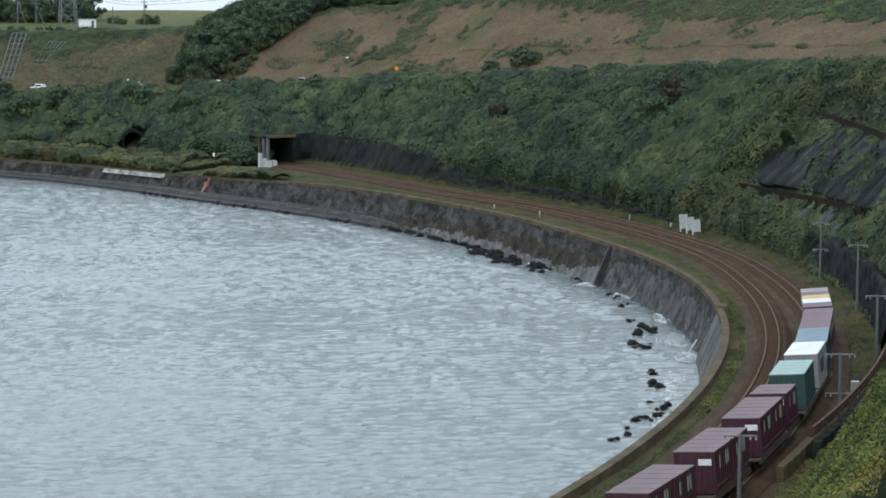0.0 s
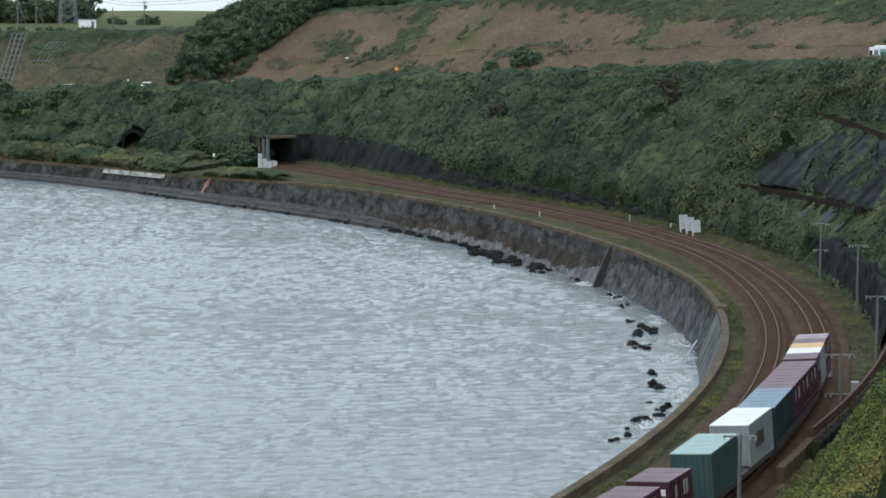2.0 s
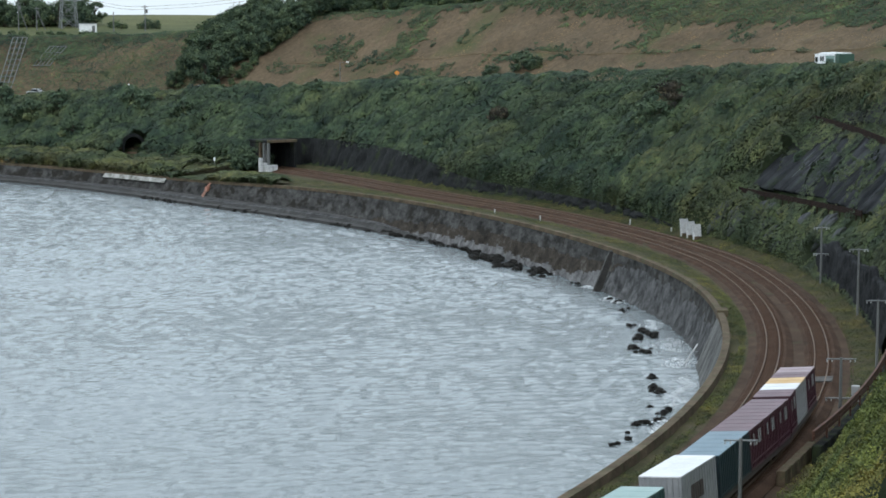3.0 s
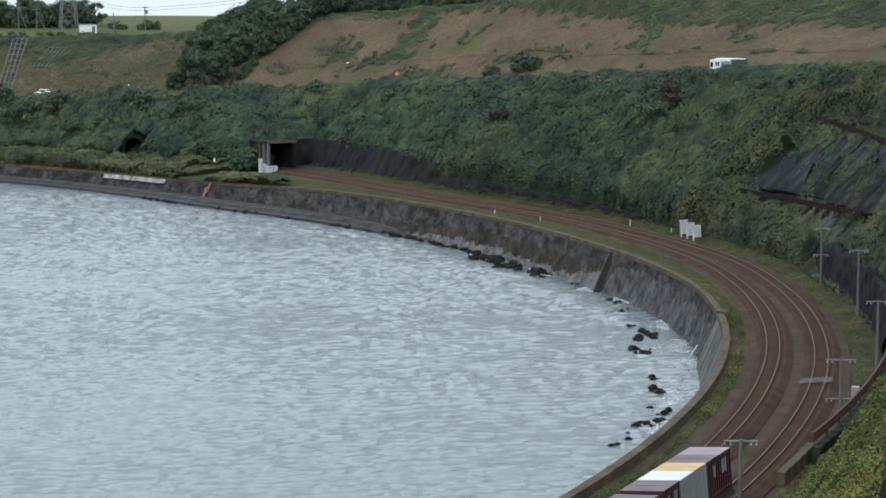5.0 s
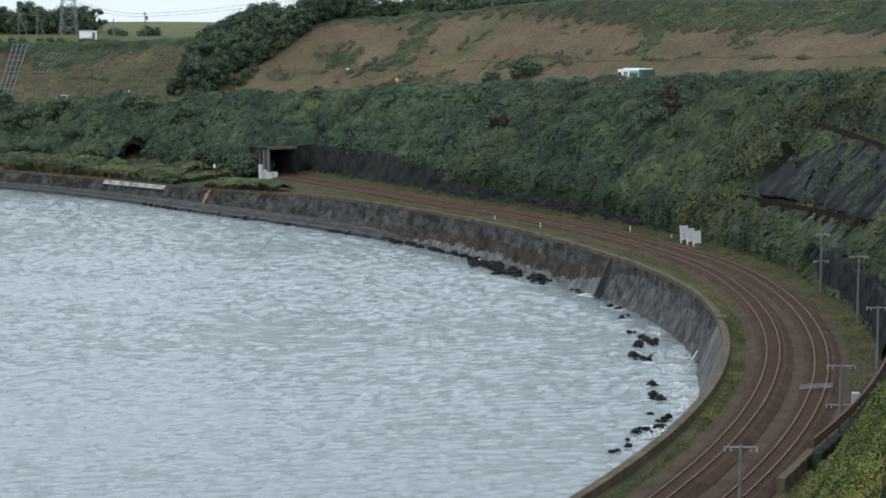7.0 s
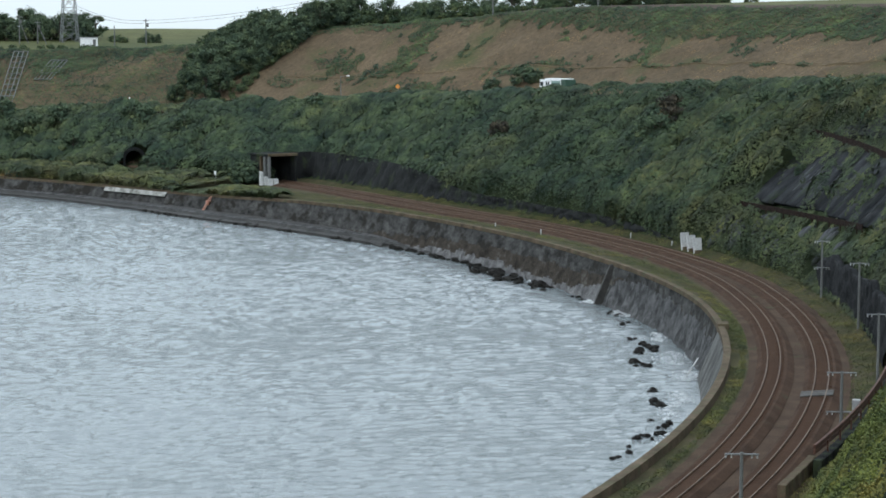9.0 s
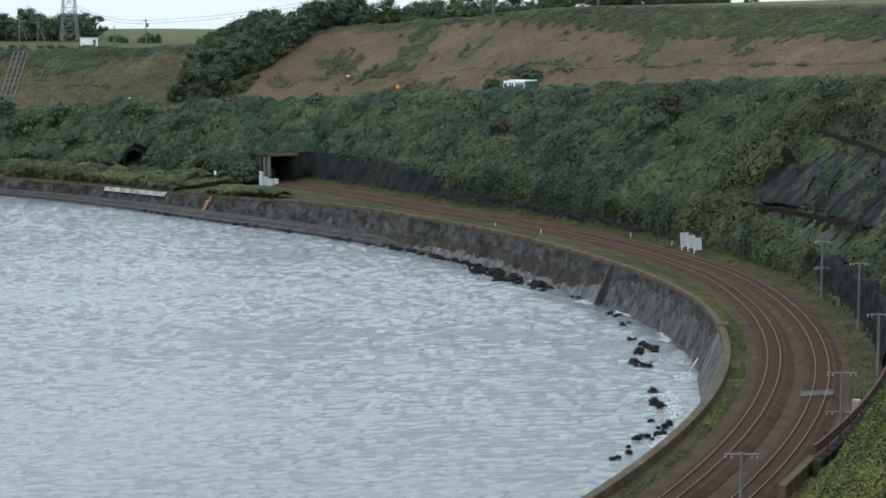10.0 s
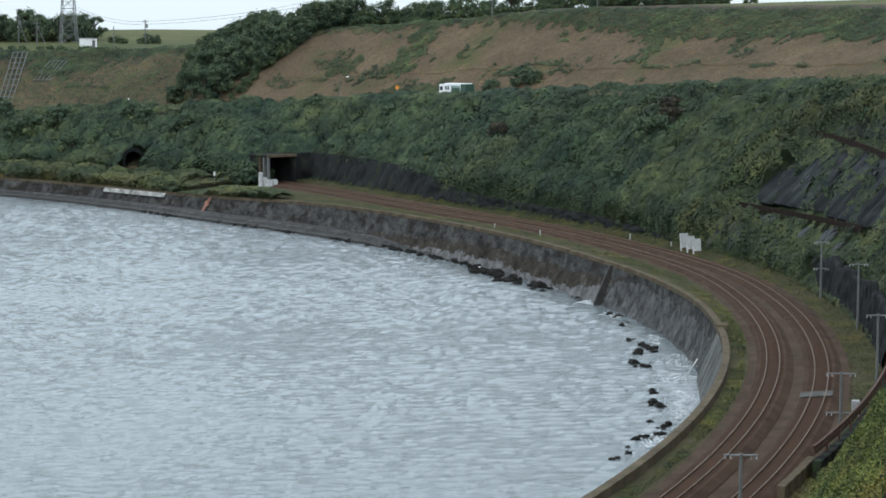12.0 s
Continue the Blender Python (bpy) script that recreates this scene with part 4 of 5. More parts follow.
def build_rocks():
    rng = np.random.default_rng(21)
    kinds = [boulder("rock", s, M_ROCK) for s in (31, 32, 33, 34)]
    spots = []
    # angle, distance out from the wall, how many, spread, size
    for p, r, n, spread, size in ((-1.0, 245.7, 9, 1.3, 0.75), (0.4, 245.0, 4, 1.0, 0.5), (-3.6, 244.9, 6, 1.2, 0.65), (-7.0, 245.6, 5, 1.3, 0.5), (-8.7, 246.0, 6, 1.0, 0.75), (-10.9, 247.2, 5, 1.0, 0.6),
                                  (-12.2, 246.6, 7, 1.3, 0.55), (-14.1, 245.5, 3, 0.9, 0.42), (11.7, 242.3, 8, 1.6, 0.7), (15.8, 240.0, 14, 2.4, 0.8), (14.3, 240.8, 8, 1.8, 0.7), (17.5, 239.3, 8, 1.8, 0.6), (5.2, 246.0, 4, 1.2, 0.5), (3.4, 245.6, 4, 1.0, 0.45), (9.3, 244.4, 5, 1.0, 0.5)):
        for k in range(n):
            spots.append((p + rng.normal(0, spread) * 0.3, r + rng.normal(0, spread * 0.5), size * (0.95 if p > 10 else 0.58) * rng.uniform(0.45, 1.35)))
    for p in np.arange(18, 46, 0.32):
        spots.append((p + rng.normal(0, 0.1), float(r_coping(p) - toe_run(p)) + rng.normal(0.1, 0.35), rng.uniform(0.3, 0.7)))
    used = set()
    for p, r, s in spots:
        k = int(rng.integers(4))
        x, y, _ = at(r, p)
        m = pose(x, y, SEA_Z + 0.02 * s, rng.uniform(-15, 15), rng.uniform(-15, 15), rng.uniform(0, 360))
        ob = copy_thing(kinds[k], m) if k in used else kinds[k]
        used.add(k)
        ob.matrix_basis = m
        ob.scale = (s * rng.uniform(0.8, 1.3), s * rng.uniform(0.8, 1.2), s * rng.uniform(0.8, 1.2))
        tagged(ob, "dark wet rock standing out of the shallow sea", "rock", "rocks along the sea wall")


def build_wall_details():
    # pilaster where two lengths of wall meet, and upright stains of lime
    rib = tagged(new("wall_buttress", None), "dark concrete buttress at a joint of the sea wall", "buttress")
    b = box((-2.9, -0.3, -6.0, 0.1, 0.3, 0.05), bevel=0.1)
    for v in b.verts:
        if v.co.z > -2:
            v.co.x = max(v.co.x, -0.45)
    part("body", b, M_TOE, rib)
    rib.matrix_basis = place(float(r_coping(7.6)), 7.6)
    step = tagged(new("wall_step", None), "raised concrete block where the sea wall changes height", "concrete block")
    part("body", box((-0.1, -0.9, -0.9, 1.0, 0.9, 0.55), bevel=0.06), M_COPE, step)
    step.matrix_basis = place(float(r_coping(-5.3)), -5.3)
    # pale band on the far wall
    band = tagged(new("pale_wall_band"), "pale concrete band along the top of the far sea wall", "wall band", kind="structure")
    part("slab", swept("slab", [(-0.22, -0.32), (0.2, -0.32), (0.2, -1.1), (-0.8, -1.1)], 45.4, 50.8, 0.2, M_PALE, r_coping, z_coping), None, band)
    earth = tagged(new("earth_bank"), "bare ochre earth bank above the far sea wall", "earth bank", kind="structure")
    part("slope", swept("slope", [(0.6, -0.2), (1.2, 0.75), (3.0, 1.0), (3.0, -0.6), (0.6, -0.6)], 58.6, 66, 0.3, M_OCHRE, r_coping, z_coping), None, earth)
    pipe = tagged(new("drain_pipe"), "white drain pipe running down the sea wall", "pipe")
    low, high = [Vector([float(v) for v in at(r, p, z)]) for r, p, z in ((248.8, -5.6, -4.7), (250.0, -5.3, -3.0))]
    part("tube", rod(low, high, 0.07), M_SCREEN, pipe)
    part("bracket", rod(low.lerp(high, 0.6) + Vector((0.5, 0, 0)), low.lerp(high, 0.6), 0.06), M_STEEL, pipe)
    slip = tagged(new("rescue_ladder"), "faded orange steel ladder leaning on the sea wall", "ladder")
    for s in (-0.35, 0.35):
        part("stile", rod((-3.0, s, -3.9), (0.1, s, 0.25), 0.09), M_SALMON, slip)
    for k in range(9):
        u = (k + 0.5) / 9
        part("rung", rod((-3.0 + 3.1 * u, -0.35, -3.9 + 4.15 * u), (-3.0 + 3.1 * u, 0.35, -3.9 + 4.15 * u), 0.07), M_SALMON, slip)
    part("plate", box((-1.5, -0.3, -2.1, -0.4, 0.3, -0.9)), M_SALMON, slip)
    slip.matrix_basis = place(float(r_coping(41.6)), 41.6, float(z_coping(41.6)) - 0.4) @ Matrix.Diagonal((0.75, 0.75, 0.75, 1))


def build_portal():
    """The rock shed over both tracks, and its dark inside."""
    shed = tagged(new("rock_shed"), "concrete rock shed over the railway with a dark mouth", "rock shed")
    w0, w1, top = 0.0, 6.0, 5.6
    part("roof", box((w0 - 0.25, 0, top - 0.5, w1 + 0.5, 7, top), bevel=0.08), M_FACE, shed, "mossy dark concrete roof slab")
    part("lintel", box((w0 - 0.4, -0.5, top - 0.45, w1 + 0.4, 0.0, top + 0.12), bevel=0.05), M_COPE, shed, "tan concrete edge beam")
    part("back_wall", box((w1, 0, -0.5, w1 + 0.5, 7, top - 0.5)), M_FACE, shed)
    # near-black sheet across the shed's far end, in place of deep shade
    part("shade_sheet", box((w0, 6.5, -0.5, w1, 7, top - 0.5)), M_DARK, shed)
    for k in range(3):
        part("column", box((w0 - 0.25, k * 1.5 - 0.2, -0.5, w0 + 0.25, k * 1.5 + 0.3, top - 0.5), bevel=0.04), M_POLE if k < 2 else M_COPE, shed)
    part("side_wall", box((w0 - 0.1, 3.3, -0.5, w0 + 0.1, 7, 5.0)), M_FACE, shed)
    shed.matrix_basis = place(260.6, 43.4, 0, -6.6)
    for dx, dy, s, h in ((-2.1, -0.4, 0.55, 2.3), (-1.4, -0.9, 0.6, 1.3), (-1.2, -2.2, 1.0, 0.9), (0.0, -2.2, 1.0, 0.9)):
        ob = tagged(new("concrete_block", None), "white painted concrete block beside the shed mouth", "concrete block", "white blocks at the shed")
        part("body", box((-s / 2, -0.4, -0.7, s / 2, 0.4, h), bevel=0.04), M_SCREEN, ob)
        ob.matrix_basis = shed.matrix_basis @ pose(dx, dy, 0)
    # old tunnel farther along
    mouth = tagged(new("tunnel_mouth"), "arched brick tunnel mouth half hidden by bushes", "tunnel")
    bm = bmesh.new()
    n = 16
    prof = [(2.5, -0.6), (2.5, 2.2)] + [(2.5 * math.cos(math.pi * k / n), 2.2 + 2.5 * math.sin(math.pi * k / n)) for k in range(1, n)] + [(-2.5, 2.2), (-2.5, -0.6)]

    def ring(f, y):
        return [bm.verts.new((x * f, y, z if z < 0 else z * (1 + (f - 1) * 0.7))) for x, z in prof]
    a, b, c, d = ring(1, 12), ring(1, 0), ring(1.17, 0), ring(1.17, 0.5)
    for u, v in ((a, b), (b, c), (c, d)):
        for k in range(len(prof) - 1):
            bm.faces.new((u[k], u[k + 1], v[k + 1], v[k]))
    part("lining", bm, M_FACE, mouth)
    # another black sheet, painting the darkness farther down the tunnel
    part("shade_end", box((-2.6, 11.6, -0.6, 2.6, 12.0, 5.2)), M_DARK, mouth)
    part("head_wall", head_wall(prof), M_FACE, mouth)
    x, y, _ = at(264.0, 54.0)
    mouth.matrix_basis = pose(x + 2.1, y + 0.4, 0.7, 0, 0, 16)
    mouth.scale = (0.78, 1, 0.8)
    for p, r, h in ((55.0, 262.4, 1.8), (46.6, 258.5, 1.9)):
        post = tagged(new("marker_post", None), "white trackside marker post", "marker post", "white marker posts")
        part("stake", box((-0.16, -0.16, -0.6, 0.16, 0.16, h), bevel=0.03), M_WHITE, post)
        post.matrix_basis = place(r, p, float(ground_z(r, p)) + 0.4)


def head_wall(prof):
    bm = bmesh.new()
    outer = [(3.05, -0.6), (3.05, 3.0)] + [(3.05 * math.cos(math.pi * k / 14), 3.0 + 2.6 * math.sin(math.pi * k / 14)) for k in range(0, 15)] + [(-3.05, 3.0), (-3.05, -0.6)]
    n = min(len(outer), len(prof))
    i = [bm.verts.new((x * 1.17, 0.3, z if z < 0 else z * 1.12)) for x, z in prof]
    o = [bm.verts.new((outer[round(k * (len(outer) - 1) / (len(prof) - 1))][0], 0.3, outer[round(k * (len(outer) - 1) / (len(prof) - 1))][1])) for k in range(len(prof))]
    for k in range(len(prof) - 1):
        bm.faces.new((i[k], i[k + 1], o[k + 1], o[k]))
    return bm


def pole(height, arm, label, second=False):
    thing = tagged(new("utility_pole"), label, "utility pole", "poles along the line")
    part("shaft", rod((0, 0, -0.8), (0, 0, height), 0.14, 0.095, 10), M_POLE, thing)
    for k in range(2 if second else 1):
        z = height - 0.12 - k * 2.9
        part("crossarm", box((-arm / 2, -0.06, z - 0.045, arm / 2, 0.06, z + 0.045), bevel=0.01), M_STEEL, thing)
        for s in (-0.46, -0.3, 0.3, 0.46):
            part("insulator", rod((s * arm, 0, z - 0.22), (s * arm, 0, z - 0.045), 0.05, 0.035, 8), M_INSUL, thing, "small grey insulator")
    return thing


def build_poles():
    for p, r, h, arm, second in ((-24.1, 263.6, 5.35, 1.9, False), (-16.1, 263.4, 4.2, 2.2, True), (-11.6, 265.4, 5.8, 2.0, False), (-4.8, 265.7, 6.4, 1.9, False), (0.25, 265.5, 6.1, 1.7, True), (-7.5, 269.5, 8.2, 2.0, False)):
        ob = pole(h, arm, "grey concrete utility pole with a steel crossarm", second)
        ob.matrix_basis = place(r, p, float(ground_z(r, p)) + 0.2, -p - 4)
    # equipment cabinet panels by the curve
    for k in range(3):
        ob = tagged(new("concrete_screen", None), "pale upright concrete panel beside the track", "concrete panel", "pale panels beside the track")
        part("slab", box((-0.12, -0.62, -0.4, 0.12, 0.62, 2.0 - 0.15 * k), bevel=0.03), M_SCREEN, ob)
        part("foot", box((-0.3, -0.5, -0.5, 0.3, 0.5, 0.05), bevel=0.03), M_COPE, ob)
        ob.matrix_basis = place(262.2 + 0.12 * k, 11.7 - 0.5 * k, 0.1) @ pose(0, 0, 0, 0, -9, -80)
    for p, r in ((12.8, 262.0), (17.6, 249.9), (20.4, 247.3), (15.6, 260.5)):
        ob = tagged(new("trackside_marker", None), "small white marker post on the verge", "marker post", "small markers on the verge")
        part("stake", box((-0.08, -0.08, -0.3, 0.08, 0.08, 0.75), bevel=0.02), M_SCREEN, ob)
        ob.matrix_basis = place(r, p, -0.3)
    # boarded walkway across the outer track
    board = tagged(new("track_crossing"), "grey boarded crossing laid over the outer track", "crossing")
    for k in range(7):
        part("plank", box((-1.35, k * 0.32 - 1.1, -0.14, 1.25, k * 0.32 - 0.82, -0.05), bevel=0.01), M_CONC, board)
    board.matrix_basis = place(256.6 + SPACING, -13.2, 0) @ pose(0, 0, 0.05, 0, -CANT, 0)
    # low wall and old rails stacked beside the line
    kerb = tagged(new("low_wall"), "low weathered concrete wall beside the track", "low wall", kind="structure")
    for k, a in enumerate(np.arange(-21.1, -19.4, 0.42)):
        ob = part("block", box((-0.25, -0.95, -0.9, 0.3, 0.95, 0.55), bevel=0.04), M_COPE, kerb)
        ob.matrix_basis = place(262.9 + 0.05 * k, a)
    rails = tagged(new("rusty_guard_rail"), "rusty red steel guard rail on short posts", "guard rail")
    # added footing, coloured near-black for the shade beneath the rail
    base = tagged(new("rail_shade_footing"), "dark footing added to fill the shade under the rusty rail", "low wall", kind="structure")
    for k, a in enumerate(np.arange(-19.6, -8.0, 0.44)):
        r = 263.8 + 0.32 * (a + 19.6)
        ob = part("block", box((-0.1, -1.03, -0.8, 0.5, 1.03, 0.85), bevel=0.03), M_FACE, base)
        ob.matrix_basis = place(r, a, 0, -4)
        for z in (1.72, 2.05):
            ob = part("rail", box((-0.1, -1.06, z - 0.15, 0.08, 1.06, z + 0.15), bevel=0.03), M_RUST, rails)
            ob.matrix_basis = place(r, a, -0.35, -4)
        if k % 2:
            ob = part("post", box((0.0, -0.06, 0.8, 0.12, 0.06, 1.6)), M_RUST, rails)
            ob.matrix_basis = place(r + 0.12, a)
    box_thing = tagged(new("relay_cabinet"), "small pale blue-grey relay cabinet beside a pole", "cabinet")
    part("body", box((-0.3, -0.3, 0, 0.3, 0.3, 1.2), bevel=0.03), M_GREYBOX, box_thing)
    part("plinth", box((-0.4, -0.4, -0.6, 0.4, 0.4, 0.05)), M_COPE, box_thing)
    box_thing.matrix_basis = place(264.2, -15.2, 0.0)


# ---- on the plateau and the road ----
def lattice_tower(height, foot, top):
    thing = tagged(new("pylon"), "galvanised lattice pylon on the plateau", "pylon")
    n = 8
    lev = [(height * (k / n) ** 0.9, foot + (top - foot) * (k / n) ** 0.8) for k in range(n + 1)]
    for sx, sy in ((1, 1), (1, -1), (-1, -1), (-1, 1)):
        bm = bmesh.new()
        for (z0, w0), (z1, w1) in zip(lev, lev[1:]):
            rod((sx * w0, sy * w0, z0), (sx * w1, sy * w1, z1), 0.13, 0.12, 5, bm)
        part("leg", bm, M_STEEL, thing)
    for c in ((1, 1, 1, -1), (1, -1, -1, -1), (-1, -1, -1, 1), (-1, 1, 1, 1)):
        bm = bmesh.new()
        for (z0, w0), (z1, w1) in zip(lev, lev[1:]):
            rod((c[0] * w0, c[1] * w0, z0), (c[2] * w1, c[3] * w1, z1), 0.06, None, 4, bm)
            rod((c[2] * w0, c[3] * w0, z0), (c[0] * w1, c[1] * w1, z1), 0.06, None, 4, bm)
            rod((c[0] * w1, c[1] * w1, z1), (c[2] * w1, c[3] * w1, z1), 0.06, None, 4, bm)
        tagged(part("bracing", bm, M_STEEL, thing), kind="stuff")
    return thing


def build_upland():
    tower = lattice_tower(24, 2.4, 1.0)
    x, y, _ = at(372, 71.5)
    tower.matrix_basis = pose(x, y, float(ground_z(372, 71.5)) - 0.2, 0, 0, 20)
    hut = tagged(new("hut"), "small white hut with a flat roof on the plateau", "hut")
    part("wall", box((-2.3, -1.5, -0.5, 2.3, 1.5, 2.0)), M_WHITE, hut)
    part("roof", box((-2.45, -1.65, 2.0, 2.45, 1.65, 2.2), bevel=0.03), M_GREYBOX, hut)
    part("door", box((1.0, -1.56, -0.3, 1.8, -1.5, 1.6)), M_POLE, hut)
    x, y, _ = at(352, 68.7)
    hut.matrix_basis = pose(x, y, float(ground_z(352, 68.7)) + 0.2, 0, 0, 12)
    ends = []
    for p, r, h, lean in ((66.6, 360, 7.0, 0), (67.6, 354, 5.4, 0), (73.1, 362, 8.0, 1), (72.2, 362, 6.5, 1), (44.8, 331, 5.0, 0), (39.2, 331, 3.4, 0)):
        thing = tagged(new("plateau_pole"), "grey power pole on the plateau", "power pole", "power poles on the plateau")
        part("shaft", rod((0, 0, -0.5), (0, 0, h), 0.17, 0.13, 8), M_POLE, thing)
        if h > 6:
            part("crossarm", box((-0.9, -0.06, h - 0.6, 0.9, 0.06, h - 0.45)), M_STEEL, thing)
            part("transformer", rod((0.45, 0, h - 2.2), (0.45, 0, h - 1.2), 0.28), M_POLE, thing)
        if lean:
            part("brace", rod((2.6, 0, -0.5), (0.1, 0, h * 0.8), 0.12, 0.1, 8), M_POLE, thing)
        x, y, _ = at(r, p)
        z = float(ground_z(r, p))
        thing.matrix_basis = pose(x, y, z, 0, 0, 10)
        ends.append(Vector((float(x), float(y), z + h - 0.4)))
    for dz in (0.0, -0.8):
        cable = tagged(new("power_line"), "thin dark power line across the plateau", "cable", "power lines")
        bm = bmesh.new()
        for a, b in ((ends[0], Vector((*[float(v) for v in at(352, 55.5)[:2]], 40.0))), (ends[0], Vector((*[float(v) for v in at(372, 71.2)[:2]], 38.0)))):
            prev = None
            for k in range(13):
                u = k / 12
                q = a.lerp(b, u) + Vector((0, 0, dz - 1.4 * 4 * u * (1 - u)))
                if prev:
                    rod(prev, q, 0.035, None, 4, bm)
                prev = q
        part("wire", bm, M_BLACK, cable)
    # crib frame on the far cut slope
    for p0, p1, h0, h1, lean in ((68.25, 69.0, 0.08, 0.94, 2.3), (66.5, 67.4, 0.45, 0.78, 0.6)):
        grid = tagged(new("slope_crib"), "pale concrete crib frame on the cut slope", "crib frame", "crib frames on the far slope")

        def spot(p, h, lean=lean):
            p = p + (h - 0.5) * lean
            r = float(r_crest(p)) + 13 + 28 * h
            x, y, _ = at(r, p)
            return Vector((float(x), float(y), float(ground_z(r, p)) + 0.6))
        cols, rows = (4, 10) if h0 < 0.1 else (5, 4)
        for i in range(cols):
            p = p0 + (p1 - p0) * i / (cols - 1)
            part("beam", rod(spot(p, h0), spot(p, h1), 0.12, None, 4), M_POLE, grid)
        for j in range(rows):
            h = h0 + (h1 - h0) * j / (rows - 1)
            part("beam", rod(spot(p0, h), spot(p1, h), 0.1, None, 4), M_POLE, grid)
    # road furniture
    sign = tagged(new("road_sign"), "orange diamond warning sign on a steel post", "road sign")
    part("post", rod((0, 0, -0.3), (0, 0, 2.6), 0.05), M_STEEL, sign)
    face = box((-0.38, -0.03, -0.38, 0.38, 0.03, 0.38), bevel=0.02)
    bmesh.ops.rotate(face, verts=face.verts, cent=(0, 0, 0), matrix=Matrix.Rotation(radians(45), 3, "Y"))
    bmesh.ops.translate(face, verts=face.verts, vec=(0, 0, 2.3))
    part("plate", face, M_ORANGE, sign)
    x, y, _ = at(300.2, 44.5)
    sign.matrix_basis = pose(x, y, float(z_road(44.5)) + 0.6)
    lamp = tagged(new("street_lamp"), "grey street lamp with a short arm beside the road", "street lamp")
    part("post", rod((0, 0, -0.3), (0, 0, 5.6), 0.1, 0.07), M_POLE, lamp)
    part("arm", rod((0, 0, 5.5), (1.6, 0, 5.7), 0.05), M_POLE, lamp)
    part("head", box((1.3, -0.15, 5.6, 2.0, 0.15, 5.8), bevel=0.04), M_WHITE, lamp)
    x, y, _ = at(299.8, 47.8)
    lamp.matrix_basis = pose(x, y, float(z_road(47.8)))
    post = tagged(new("road_marker", None), "white road marker post", "marker post")
    part("stake", box((-0.15, -0.15, -0.3, 0.15, 0.15, 1.9), bevel=0.03), M_WHITE, post)
    x, y, _ = at(299.5, 60.1)
    post.matrix_basis = pose(x, y, float(z_road(60.1)) + 0.3)


# ---- the train ----
WIDE = 2.45


SHARED = {}


def shared_box(name, size, material):
    """One mesh for all alike boxes."""
    key = (name, size, material.name)
    if key not in SHARED:
        me = bpy.data.meshes.new(name)
        bm = box(size, bevel=0.012)
        bm.to_mesh(me)
        bm.free()
        me.materials.append(material)
        SHARED[key] = me
    return SHARED[key]


def container(length, side, roof, tall=2.5, label="", logo=True, ribs=True):
    """A freight container: x to its side, y along, standing at z 0. roof: (share from, share to, material)."""
    thing = tagged(new("freight_container"), label, "container", "containers on the train")
    half, w = length / 2, WIDE / 2
    part("body", box((-w + 0.05, -half + 0.05, 0.05, w - 0.05, half - 0.05, tall - 0.05)), side, thing)
    rib = shared_box("rib", (-0.045, -0.06, 0.12, 0.045, 0.06, tall - 0.12), side)
    n = int(length / 0.45)
    spots = [(s * (w - 0.05), -half + 0.16 + (length - 0.32) * k / n, 0) for k in range(n + 1) for s in (-1, 1)]
    spots += [(-w + 0.22 + (WIDE - 0.44) * k / 6, e * (half - 0.05), 90) for k in range(7) for e in (-1, 1)]
    for x, y, turn in spots:
        ob = new("rib", rib)
        ob.parent = thing
        ob.matrix_basis = pose(x, y, 0, 0, 0, turn)
    for s in (-1, 1):
        for e in (-1, 1):
            part("corner_post", box((min(s * w, s * (w - 0.12)), min(e * half, e * (half - 0.12)), 0, max(s * w, s * (w - 0.12)), max(e * half, e * (half - 0.12)), tall - 0.02), bevel=0.015), side, thing)
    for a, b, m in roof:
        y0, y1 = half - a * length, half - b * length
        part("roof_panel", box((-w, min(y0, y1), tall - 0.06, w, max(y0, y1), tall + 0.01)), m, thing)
        bar = shared_box("roof_rib", (-w + 0.1, -0.04, tall, w - 0.1, 0.04, tall + 0.024), m)
        n = max(2, int(abs(y1 - y0) / 1.1))
        for k in range(1, n):
            ob = new("roof_rib", bar)
            ob.parent = thing
            ob.matrix_basis = pose(0, y0 + (y1 - y0) * k / n, 0)
    for s in (-1, 1):
        part("bottom_rail", box((min(s * w, s * (w - 0.1)), -half + 0.12, 0, max(s * w, s * (w - 0.1)), half - 0.12, 0.16)), side, thing)
    if logo:
        # plain white shapes where the sides carry marks
        for s in (-1, 1):
            x = s * (w + 0.012)
            for y0, y1, z0, z1 in ((0.42, 0.58, 1.35, 2.15), (0.2, 0.34, 1.35, 2.15), (-0.5, -0.36, 1.4, 2.1)):
                part("mark", box((min(x, x - s * 0.02), half * y0, z0, max(x, x - s * 0.02), half * y1, z1)), M_GREYBOX, thing, "pale painted mark")
            part("stripe", box((min(x, x - s * 0.02), -half * 0.8, 0.42, max(x, x - s * 0.02), half * 0.85, 0.49)), M_WINE_TOP, thing, "pale painted stripe")
        part("door_mark", box((0.25, -half - 0.02, tall - 0.78, w - 0.2, -half + 0.0, tall - 0.42)), M_WHITE, thing, "white painted mark")
    return thing


